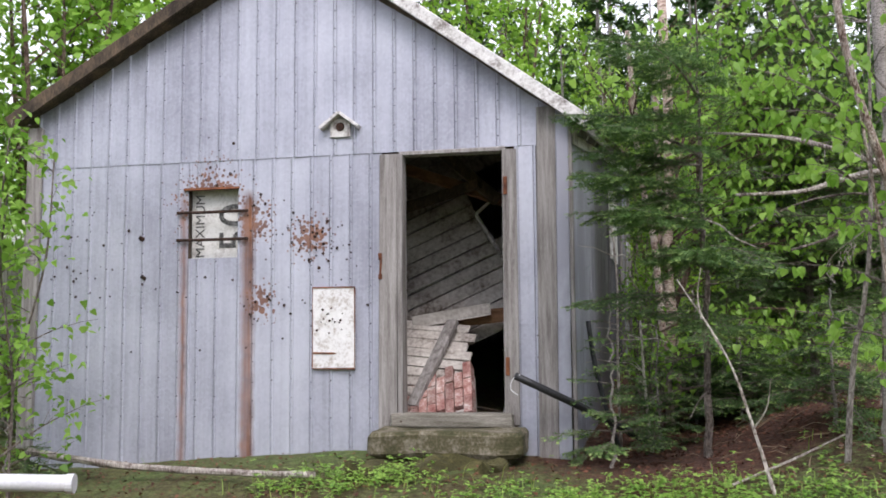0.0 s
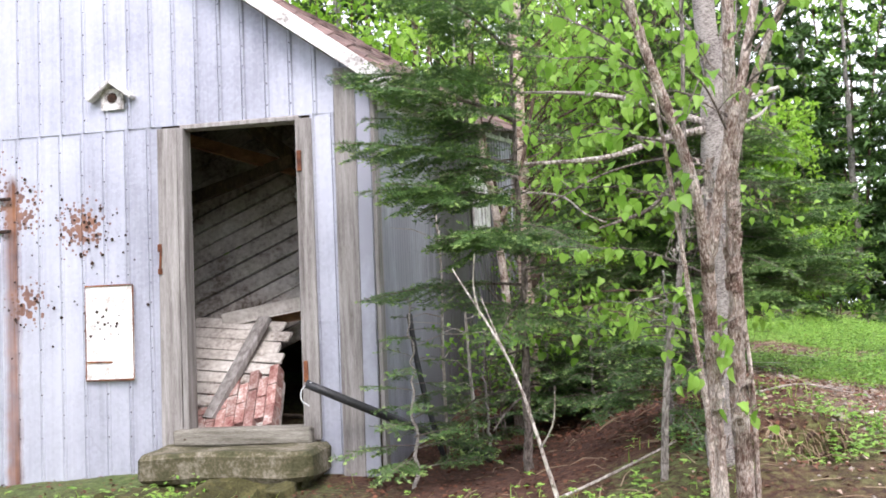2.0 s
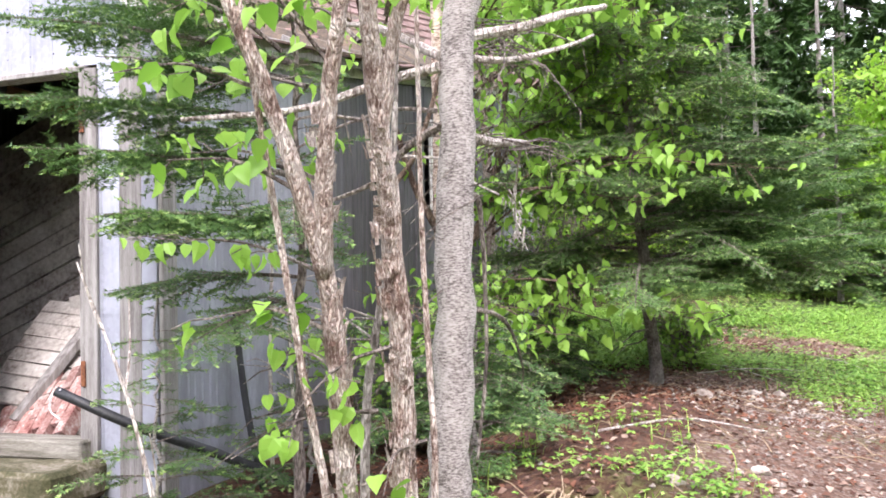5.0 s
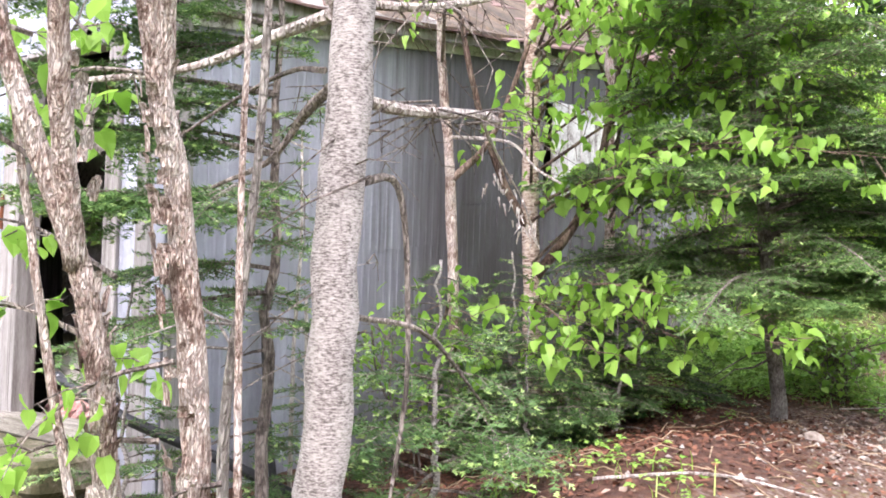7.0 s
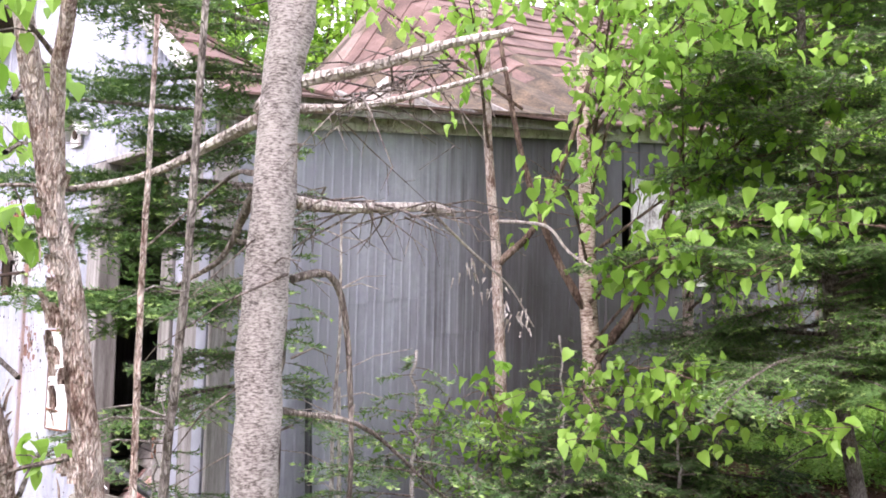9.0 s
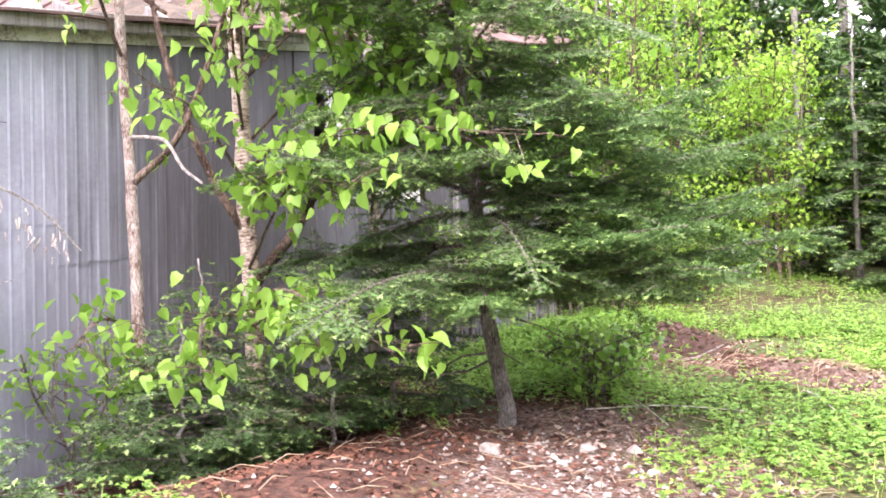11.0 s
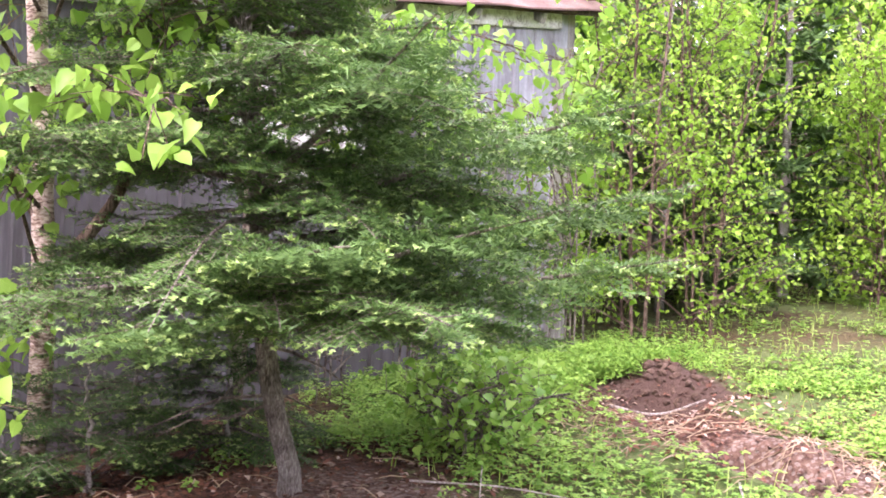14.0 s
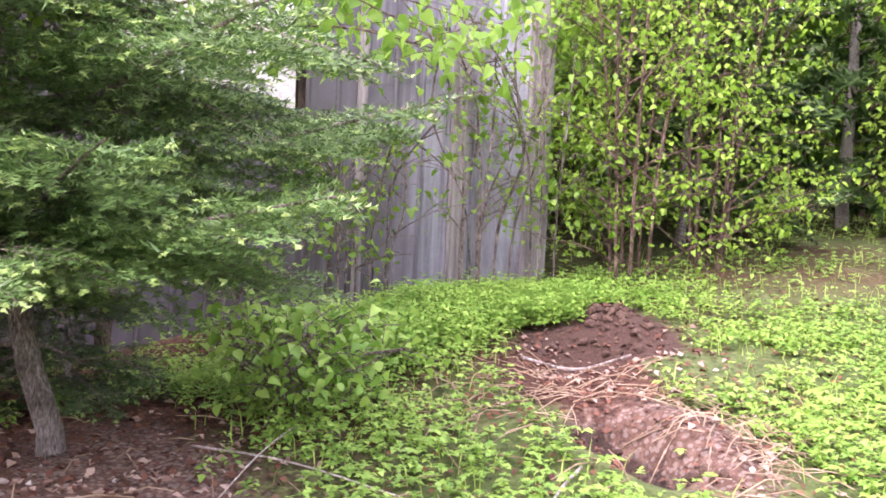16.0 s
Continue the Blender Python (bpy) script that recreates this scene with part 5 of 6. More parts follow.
# leaves that hang singly where the path passes closest
leaf_me = []
for k in range(6):
    rg = np.random.default_rng(900 + k)
    v, f = leaf_arrays(np.zeros((1, 3)), np.array([[0.0, 1.0, -0.2]]), np.array([0.064]), rg, 0.15)
    me = bpy.data.meshes.new("leaf")
    me.from_pydata([tuple(q) for q in v], [], [tuple(int(j) for j in q) for q in f])
    me.materials.append(FRESH)
    leaf_me.append(me)


def single_leaves(parent, pts, seed, scale=1.0):
    rg = random.Random(seed)
    for p in pts:
        ob = new("leaf", leaf_me[rg.randrange(6)])
        ob.parent = parent
        s = rg.uniform(0.6, 1.2) * scale
        ob.matrix_basis = pose(*p, rg.gauss(-55, 22), rg.gauss(0, 18), rg.uniform(0, 360)) @ Matrix.Diagonal((s, s, s, 1))


single_leaves(clump, lp[:150], 4, 1.05)
leaf_cloud("foliage", lp[150:], 0.07, FRESH, clump, 34, 0.9)["kind"] = "stuff"

for nm, pts, r0, r1, mat, lab in (
        ("slender_stem", [(2.7, 6.18, gz(2.7, 6.2) - 0.1), (2.76, 6.12, 1.2), (2.84, 6.1, 1.6), (2.9, 6.1, 2.2), (2.95, 6.1, 3.6)], 0.019, 0.01, STEMBARK, "slender grey young tree stem with few leaves"),
        ("slender_stem", [(1.3, 7.86, gz(1.3, 7.86) - 0.1), (1.29, 7.86, 1.2), (1.3, 7.88, 1.8), (1.26, 7.9, 2.4)], 0.013, 0.007, DEADWOOD, "bleached dead standing stem"),
        ("slender_stem", [(1.55, 7.7, gz(1.5, 7.7) - 0.1), (1.5, 7.75, 1.0), (1.48, 7.75, 1.5)], 0.016, 0.008, DEADWOOD, "bleached dead standing stem")):
    t = thing(nm, lab, "tree", group="slender stems")
    stem(t, pts, r0, r1, mat, int(pts[0][0] * 100), 16, 8, "trunk", 0.12)
    rg = np.random.default_rng(int(pts[0][1] * 100))
    tw = Soup()
    line = spline(pts, 20)
    for _ in range(9):
        p = line[rg.integers(6, 19)]
        a = rg.uniform(0, 6.28)
        L = rg.uniform(0.15, 0.45)
        q = p + Vector((math.cos(a) * L, math.sin(a) * L, rg.uniform(-0.2, 0.35) * L))
        tw.tube([p, p.lerp(q, 0.5) + Vector((0, 0, 0.03)), q], [0.005, 0.0035, 0.0015], 4, 0.1, cap=False)
    tw.link("branchwood", mat, t)["kind"] = "stuff"

# ---- firs ----
fir("young_fir", "young fir with flat sprays reaching out beside the shed corner", (1.95, 7.05, gz(1.95, 7.05)), 3.6, 0.03, 0.25, 1.35, 46, 21, bark=TWIG, az_bias=4.2, dead=4, droop=0.22, spacing=0.07, extra=((0.52, 4.0, 1.35, 0.12, 0.1), (0.6, 4.3, 1.4, 0.12, 0.12), (0.66, 3.75, 1.2, 0.1, 0.1), (0.72, 4.5, 1.3, 0.12, 0.1), (0.58, 3.5, 0.95, 0.2, 0.1), (0.45, 4.2, 1.3, 0.12, 0.1), (0.38, 4.6, 1.2, 0.1, 0.1), (0.78, 4.1, 1.2, 0.1, 0.1)))
fir("small_fir", "small young fir beside the corner board", (1.28, 6.85, gz(1.28, 6.85)), 1.15, 0.014, 0.08, 0.5, 26, 22, spacing=0.06, droop=0.15)
fir("small_fir", "small bluish fir below the grey trunk", (2.8, 7.1, gz(2.8, 7.1)), 0.95, 0.016, 0.1, 0.62, 32, 23, spacing=0.065, droop=0.3)
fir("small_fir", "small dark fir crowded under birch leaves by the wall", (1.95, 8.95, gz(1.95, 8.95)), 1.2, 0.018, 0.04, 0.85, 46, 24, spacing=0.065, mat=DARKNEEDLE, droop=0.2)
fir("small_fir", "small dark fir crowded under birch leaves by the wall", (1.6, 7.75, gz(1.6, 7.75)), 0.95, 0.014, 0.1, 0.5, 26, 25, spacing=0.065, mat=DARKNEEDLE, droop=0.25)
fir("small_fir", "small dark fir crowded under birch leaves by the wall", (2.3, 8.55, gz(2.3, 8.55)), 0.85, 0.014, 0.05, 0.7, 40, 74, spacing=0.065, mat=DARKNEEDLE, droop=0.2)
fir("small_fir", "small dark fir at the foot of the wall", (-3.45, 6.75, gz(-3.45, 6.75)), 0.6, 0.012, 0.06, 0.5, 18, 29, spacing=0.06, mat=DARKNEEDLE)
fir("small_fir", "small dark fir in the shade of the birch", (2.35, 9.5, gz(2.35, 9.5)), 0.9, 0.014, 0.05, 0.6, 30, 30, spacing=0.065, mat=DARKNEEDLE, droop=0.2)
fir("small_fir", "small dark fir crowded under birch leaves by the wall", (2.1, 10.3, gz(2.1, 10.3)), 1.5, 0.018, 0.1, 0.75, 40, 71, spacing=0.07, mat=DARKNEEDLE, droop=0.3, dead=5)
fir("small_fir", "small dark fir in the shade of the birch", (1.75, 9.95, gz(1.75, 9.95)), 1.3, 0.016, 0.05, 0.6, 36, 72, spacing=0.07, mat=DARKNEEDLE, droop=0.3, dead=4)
fir("spruce", "full dark green spruce with a clear lower trunk", (3.12, 9.97, gz(3.12, 10.06)), 5.0, 0.048, 0.14, 1.5, 124, 26, bark=SPRUCEBARK, bow=(0, 0.09, 0), top=(2.88, 9.6, 5.9), spacing=0.075, nspace=0.0092, nwidth=0.0043, dead=5, droop=0.28, extra=((0.13, 0.3, 1.75, 0.25, 0.05), (0.15, 0.0, 1.6, 0.3, 0.08), (0.17, 0.65, 1.7, 0.3, 0.05), (0.21, 0.35, 1.7, 0.35, 0.1), (0.16, -0.4, 1.5, 0.25, 0.12), (0.24, -0.1, 1.6, 0.35, 0.1), (0.14, -0.9, 1.2, 0.1, 0.1)))
fir("young_spruce", "broad young spruce at the far side of the clearing", (4.4, 16.6, gz(4.4, 16.6)), 3.3, 0.045, 0.04, 1.5, 70, 73, spacing=0.1, nlen=0.05, nspace=0.018, nwidth=0.0095, mat=NEEDLE)
fir("young_spruce", "young spruce at the edge of the clearing", (2.9, 17.6, gz(2.9, 17.6)), 3.4, 0.04, 0.06, 1.2, 60, 27, spacing=0.1, nlen=0.05, nspace=0.018, nwidth=0.0095, mat=DARKNEEDLE)
fir("young_spruce", "young spruce at the edge of the clearing", (0.9, 15.2, gz(0.9, 15.2)), 4.2, 0.045, 0.06, 1.2, 60, 28, spacing=0.1, nlen=0.05, nspace=0.018, nwidth=0.0095, mat=DARKNEEDLE)

# ---- birches along the wall ----
birch = thing("pale_birch", "pale-barked birch with leafy branches against the wall", "tree")
for i, (pts, r0, r1, m) in enumerate((
        ([(1.8, 9.45, gz(1.8, 9.45) - 0.1), (1.76, 9.47, 1.4), (1.73, 9.45, 2.3), (1.78, 9.38, 3.0), (1.75, 9.3, 4.8)], 0.06, 0.045, PAPER),
        ([(1.72, 8.78, gz(1.7, 8.78) - 0.1), (1.66, 8.77, 1.5), (1.6, 8.77, 2.3), (1.5, 8.8, 2.9), (1.42, 8.8, 4.2)], 0.036, 0.024, FLAKY),
        ([(1.75, 10.5, gz(1.75, 10.5) - 0.1), (1.74, 10.55, 1.6), (1.71, 10.58, 2.5), (1.68, 10.6, 3.4), (1.7, 10.6, 4.6)], 0.042, 0.03, FLAKY),
        ([(1.78, 9.47, 1.65), (1.95, 9.75, 2.1), (2.05, 9.9, 2.7), (2.1, 10.1, 3.6)], 0.034, 0.018, BROWNSTEM),
        ([(1.76, 9.46, 1.9), (1.6, 9.3, 2.3), (1.5, 9.1, 2.9), (1.4, 8.95, 3.8)], 0.028, 0.014, BROWNSTEM),
        ([(1.62, 8.77, 2.2), (1.75, 9.0, 2.5), (1.9, 9.2, 3.2), (2.0, 9.3, 3.9)], 0.022, 0.01, BROWNSTEM))):
    stem(birch, pts, r0, r1, m, 120 + i, 22, 12, "trunk", 0.07)
stem(birch, [(1.55, 8.8, 2.46), (1.85, 8.7, 2.42), (2.14, 8.61, 2.36), (2.3, 8.58, 2.22), (2.47, 8.56, 2.13)], 0.012, 0.006, DEADWOOD, 131, 14, 8, "dead_limb", 0.1)
wood, lp = Soup(), []
rng = np.random.default_rng(31)
for a, m_, b in (((1.77, 9.45, 1.5), (2.6, 8.95, 1.62), (3.62, 8.6, 1.36)), ((1.77, 9.45, 1.45), (2.3, 8.7, 1.5), (2.9, 8.2, 1.3)), ((1.77, 9.45, 1.4), (2.4, 9.1, 1.5), (3.1, 8.75, 1.35)), ((1.74, 9.45, 2.1), (2.8, 9.3, 2.4), (3.95, 9.1, 2.25)), ((1.74, 9.45, 2.0), (2.5, 9.0, 2.2), (3.3, 8.7, 2.05)),
                  ((1.95, 9.75, 2.1), (2.7, 9.6, 2.5), (3.5, 9.3, 2.6)), ((2.05, 9.9, 2.7), (2.8, 9.7, 3.0), (3.6, 9.4, 3.1)), ((1.73, 9.45, 2.5), (2.3, 8.9, 2.9), (2.9, 8.4, 3.0)), ((1.76, 9.4, 3.0), (2.3, 8.9, 3.4), (2.8, 8.3, 3.5)), ((1.71, 10.58, 2.5), (2.4, 10.2, 2.9), (3.2, 9.9, 3.1)), ((1.7, 10.6, 3.0), (2.2, 10.2, 3.4), (2.8, 9.9, 3.7)),
                  ((1.5, 8.8, 2.9), (1.9, 8.3, 3.3), (2.3, 7.8, 3.5)), ((1.45, 8.8, 3.4), (1.6, 8.3, 3.8), (1.9, 7.7, 4.0)), ((1.75, 9.3, 3.6), (2.4, 9.0, 4.0), (3.0, 8.8, 4.2)), ((2.1, 10.1, 3.4), (2.7, 9.9, 3.8), (3.3, 9.6, 4.1)), ((1.6, 8.77, 1.4), (1.9, 8.4, 1.5), (2.2, 8.0, 1.35)), ((1.66, 8.77, 1.2), (1.95, 8.5, 1.3), (2.3, 8.45, 1.25)),
                  ((1.9, 9.2, 3.0), (2.6, 8.8, 3.2), (3.2, 8.4, 3.3)), ((1.75, 9.45, 2.3), (2.5, 9.5, 2.7), (3.3, 9.6, 2.85)), ((1.74, 10.55, 2.0), (2.3, 10.3, 2.3), (2.9, 10.0, 2.5)), ((1.72, 9.4, 3.9), (2.2, 8.9, 4.3), (2.9, 8.3, 4.6)), ((1.5, 9.1, 3.2), (1.2, 8.5, 3.6), (1.0, 8.0, 3.9))):
    lp += leafy_branch(wood, [a, m_, b], 0.012, rng, 0.075, 0.26, 4, 0.06, 0.15)
for a, m_, b in (((1.72, 10.6, 2.9), (2.2, 11.4, 3.15), (2.7, 12.2, 2.95)), ((1.72, 10.6, 2.35), (2.2, 11.4, 2.62), (2.75, 12.15, 2.45)), ((1.72, 10.6, 2.5), (2.0, 11.6, 2.85), (2.3, 12.5, 2.7)), ((1.72, 10.6, 3.0), (1.9, 11.7, 3.2), (2.2, 12.9, 3.0)), ((1.71, 10.6, 2.6), (2.1, 11.3, 2.85), (2.4, 12.0, 2.6)), ((1.7, 10.6, 3.2), (2.3, 11.2, 3.5), (3.0, 11.9, 3.3)), ((1.74, 10.55, 2.3), (2.1, 11.0, 2.5), (2.5, 11.4, 2.5))):
    lp += leafy_branch(wood, [a, m_, b], 0.011, rng, 0.08, 0.24, 4, 0.05, 0.3)
rg = random.Random(17)
for _ in range(20):
    a = Vector((1.74, 9.45, rg.uniform(1.7, 3.8))) if rg.random() < 0.7 else Vector((1.72, 10.55, rg.uniform(1.8, 3.6)))
    b = Vector((rg.uniform(2.3, 3.6), rg.uniform(8.0, 10.0), a.z + rg.uniform(0.1, 1.2)))
    lp += leafy_branch(wood, [a, a.lerp(b, 0.5) + Vector((0, 0, 0.12)), b], 0.011, rng, 0.08, 0.26, 4, 0.06, 0.25)
wood.link("branchwood", BROWNSTEM, birch)["kind"] = "stuff"
lp = np.array(lp)
front = lp[:600]
single_leaves(birch, front[::4], 8, 1.15)
keep = np.concatenate([np.delete(front, np.s_[::4], axis=0), lp[600:]])
leaf_cloud("foliage", keep, 0.074, FRESH, birch, 33, 0.9)["kind"] = "stuff"

# ---- saplings, bushes, shrubs ----
broadleaf("sapling_clump", "thin brown saplings with bright leaves behind the shed", (1.7, 13.95, gz(1.7, 13.95)), 4.4, 6, 0.75, 18, 0.042, 41, LIME, BROWNSTEM, dense=11, r0=0.015, lean=0.2, low=0.06)
broadleaf("sapling_clump", "clump of thin brown saplings with bright leaves", (1.75, 14.6, gz(1.75, 14.6)), 4.2, 5, 0.75, 18, 0.042, 42, LIME, BROWNSTEM, dense=11, r0=0.014, lean=0.2, low=0.05)
broadleaf("bright_bush", "bright lime-green leafy bush at the clearing's edge", (2.15, 16.95, gz(2.15, 16.95)), 3.0, 12, 0.55, 12, 0.055, 43, LIME, BROWNSTEM, dense=8, r0=0.011, lean=0.17, low=0.1, every=0.11)
broadleaf("bright_bush", "bright lime-green leafy bush at the clearing's edge", (5.1, 18.4, gz(5.1, 18.4)), 3.6, 9, 0.9, 11, 0.1, 44, LIME, BROWNSTEM, dense=8, r0=0.025, lean=0.18, low=0.2)
broadleaf("low_shrub", "low leafy shrub growing through the litter", (1.55, 8.5, gz(1.55, 8.5)), 0.95, 5, 0.3, 4, 0.055, 45, FRESH, TWIG, dense=3, r0=0.006, lean=0.3, every=0.09, twig=0.14)
broadleaf("bramble", "bright bramble bush beside the spruce trunk", (3.2, 10.95, gz(3.2, 10.95)), 0.42, 14, 0.26, 5, 0.048, 46, WEED, TWIG, dense=3, r0=0.004, lean=0.6, every=0.08, twig=0.12, category="shrub")
broadleaf("corner_sapling", "leafy sapling in front of the shed corner", (-3.2, 6.3, gz(-3.2, 6.3)), 2.9, 5, 0.6, 7, 0.066, 47, FRESH, TWIG, dense=6, r0=0.012, lean=0.16, low=0.15, twig=0.2)
for i, (x, y, h) in enumerate(((1.62, 12.75, 1.7), (1.7, 13.25, 2.1), (1.5, 11.9, 1.3))):
    broadleaf("wall_shrub", "leafy green shrub growing against the metal wall", (x, y, gz(x, y)), h, 4, 0.42, 6, 0.055, 150 + i, SHADE, TWIG, dense=3, r0=0.009, lean=0.2, every=0.1, twig=0.16, low=0.25, category="shrub", group="wall shrubs")
for i, (x, y, h) in enumerate(((1.35, 12.2, 1.2), (1.6, 12.9, 1.6), (1.45, 11.3, 0.9))):
    broadleaf("bare_shrub", "thin half-bare shrub against the metal wall", (x, y, gz(x, y)), h, 5, 0.5, 3, 0.05, 50 + i, FRESH, TWIG, dense=1, r0=0.008, lean=0.35, every=0.14, twig=0.2, category="shrub", group="bare shrubs")

# ---- woods behind ----
rnd = random.Random(77)
con = [fir("far_spruce", "tall dark spruce in the woods behind", (0, 0, 0), h, 0.13, 0.07, rch, 80, 60 + i, spacing=0.3, nlen=0.19, nspace=0.085, nwidth=0.045, mat=DARKNEEDLE, tips=False, droop=0.35, group="woods", far=True) for i, (h, rch) in enumerate(((9.5, 1.9), (12.0, 2.1)))]
dec = [broadleaf("far_birch", "tall leafy birch in the woods behind", (0, 0, 0), h, st, 1.7, 16, 0.15, 65 + i, m, BROWNSTEM, dense=11, r0=0.06, lean=0.12, twig=0.5, every=0.24, low=0.1, group="woods", spread=0.2, far=True) for i, (h, st, m) in enumerate(((8.5, 3, LIME), (7.5, 4, SHADE), (9.5, 3, FRESH)))]
spots = []


def plant(src, x, y, s):
    if all((x - a) ** 2 + (y - b) ** 2 > 1.0 for a, b in spots):
        spots.append((x, y))
        m = pose(x, y, land(x, y) - 0.1, 0, 0, rnd.uniform(0, 360))
        ob = copy_thing(src, m)
        ob.scale = (s, s, s)


for _ in range(26):
    plant(rnd.choice(con), rnd.uniform(-14, 16), rnd.uniform(22, 34), rnd.uniform(0.7, 1.15))
for _ in range(9):
    plant(rnd.choice(dec), rnd.uniform(-12, 2), rnd.uniform(19.5, 28), rnd.uniform(0.7, 1.05))
for x, y, s, k in ((-1.2, 15.6, 0.8, 0), (-3.0, 16.0, 0.85, 1), (-5.6, 12.5, 0.8, 0), (-6.5, 9.5, 0.7, 1), (-8.0, 11.5, 0.8, 2), (-0.3, 19.0, 0.9, 1), (-6.0, 15.5, 0.9, 2), (-9.0, 7.5, 0.8, 0), (-8.5, 4.0, 0.8, 1),
                   (9.5, 18.0, 0.8, 1), (12.0, 15.0, 0.8, 2), (13.0, 10.0, 0.8, 0), (13.0, 5.0, 0.9, 1), (12.0, 0.0, 0.9, 2), (2.0, -9.0, 1.0, 0), (-4.0, -8.0, 1.0, 1), (8.0, -8.0, 1.0, 2), (-4.6, 14.2, 1.05, 2), (-2.0, 15.0, 1.0, 0), (-6.9, 12.2, 1.1, 1), (-9.2, 13.0, 1.1, 0), (-5.4, 10.2, 0.95, 2), (-3.4, 16.6, 1.15, 1), (-0.9, 17.2, 1.1, 2), (-6.2, 14.1, 1.15, 0), (-7.8, 9.2, 1.0, 1), (-9.6, 10.6, 1.1, 2)):
    plant(dec[k], x, y, s)
for x, y, s, k in ((4.6, 24.5, 1.15, 1), (5.8, 26.0, 1.2, 0), (3.3, 26.0, 1.2, 1), (6.9, 25.0, 1.1, 1), (0.95, 17.1, 0.5, 0), (1.7, 19.3, 0.6, 1), (-0.1, 18.4, 0.6, 0), (3.2, 20.0, 0.6, 0), (0.2, 16.0, 0.55, 0), (-2.2, 18.0, 0.8, 1), (7.2, 21.5, 0.8, 0), (6.0, 23.0, 0.9, 1), (4.2, 21.8, 0.75, 0), (0.6, 20.8, 0.8, 1), (2.6, 22.0, 0.9, 0), (9.0, 22.0, 0.9, 1), (11.0, 19.5, 0.8, 0), (-7.5, 14.5, 0.8, 1), (15.0, 13.0, 0.9, 1), (15.0, 7.0, 0.9, 0), (-10.5, 9.0, 0.9, 0)):
    plant(con[k], x, y, s)
low_bush = [broadleaf("edge_bush", "dense leafy undergrowth bush at the wood's edge", (0, 0, 0), 2.6, 7, 0.8, 8, 0.11, 72 + i, m, BROWNSTEM, dense=9, r0=0.02, lean=0.3, twig=0.35, every=0.16, low=0.08, group="undergrowth", category="bush", far=True) for i, m in enumerate((SHADE, FRESH, LIME))]
spots.clear()
for x, y, k in [(rnd.uniform(-9, 11), rnd.uniform(20, 24), rnd.choice((0, 0, 1, 2))) for _ in range(26)] + [(-4.9, 9.0, 1), (-5.3, 7.4, 2), (-6.4, 6.2, 0), (-4.6, 11.0, 2), (-0.6, 15.0, 0), (-2.5, 14.8, 1), (-6.8, 4.5, 1), (10.5, 15.5, 0), (11.5, 11.5, 1), (11.5, 7.5, 0), (11.0, 3.0, 1), (-0.2, 17.6, 0)]:
    plant(low_bush[k], x, y, rnd.uniform(0.7, 1.2))
for i, ob in enumerate(low_bush):
    ob.location = (-8.0 + i * 8.5, 25.0 + i, 1.6)
con[0].location, con[1].location = (-11, 24, 1.5), (9.8, 26, 1.5)
dec[0].location, dec[1].location, dec[2].location = (-4.6, 18.5, 1.6), (-7.3, 20.0, 1.6), (7.8, 24.0, 1.6)

rng = np.random.default_rng(303)
fp = []
while len(fp) < 46000:
    a = rng.uniform(0, 2 * math.pi)
    r = rng.uniform(34, 46)
    h = 11.0 + 3.5 * noise.noise((math.cos(a) * 6, math.sin(a) * 6, 1.0)) + 2.0 * noise.noise((math.cos(a) * 21, math.sin(a) * 21, 4.0))
    fp.append((2 + r * math.cos(a), 8 + r * math.sin(a), 0.3 + (h + 0.7) * rng.random() ** 1.7))
tagged(leaf_cloud("far_woods", fp, 0.68, DARKNEEDLE, None, 304, 0.4, roll=1.2, far=True), "distant green woods closing the clearing", "woods", kind="stuff")

# ---- low plants, litter, stones ----
def inside(x, y):
    return LEFT - 0.1 < x < side_x(y) + 0.06 and FRONT - 0.05 < y < BACK + 0.05


def patch(x, y):
    return noise.noise((x * 0.8, y * 0.8, 9.1)) + 0.4 * noise.noise((x * 2.3, y * 2.3, 4.1))


def greenness(x, y):
    """How thickly weeds grow."""
    g = 0.05 + 1.2 * patch(x, y) + 0.5 * noise.noise((x * 4.5, y * 4.5, 2.2))
    g += 0.9 * bump_at(x, y, 2.4, 11.9, 0.9, 1.8) + 0.75 * bump_at(x, y, 5.6, 13.5, 5.0, 6.0) + 0.9 * bump_at(x, y, 4.7, 11.1, 0.9, 0.5) + 1.2 * bump_at(x, y, 3.8, 6.8, 0.08, 0.16) + 0.6 * bump_at(x, y, -0.3, 6.25, 2.2, 0.12) + 0.5 * bump_at(x, y, 4.6, 13.2, 1.5, 0.6)
    g -= 2.4 * bump_at(x, y, 2.9, 12.75, 0.14, 0.14) + 2.0 * bump_at(x, y, 4.15, 12.1, 0.2, 0.05) + 1.2 * bump_at(x, y, 3.35, 12.2, 0.15, 0.08) + 0.8 * bump_at(x, y, 3.8, 9.1, 1.2, 1.2) + 1.6 * bump_at(x, y, 2.1, 9.0, 1.4, 2.6) + 0.2 * bump_at(x, y, 3.7, 10.4, 1.0, 0.5) + 0.8 * bump_at(x, y, 4.6, 7.0, 0.8, 0.9)
    g += 0.8 * bump_at(x, y, 3.3, 10.8, 0.4, 0.25) + 0.7 * bump_at(x, y, 4.3, 10.3, 0.5, 0.15) + 0.5 * bump_at(x, y, 3.9, 11.2, 0.4, 0.1)
    g -= 2.5 * bump_at(x, y, 4.05, 11.9, 0.1, 0.03) + 1.1 * bump_at(x, y, 3.45, 11.5, 0.4, 0.05) + 0.9 * bump_at(x, y, 3.1, 10.45, 0.6, 0.08)
    if y < 7.3 and x < 2.5:
        g -= 0.3
    return g


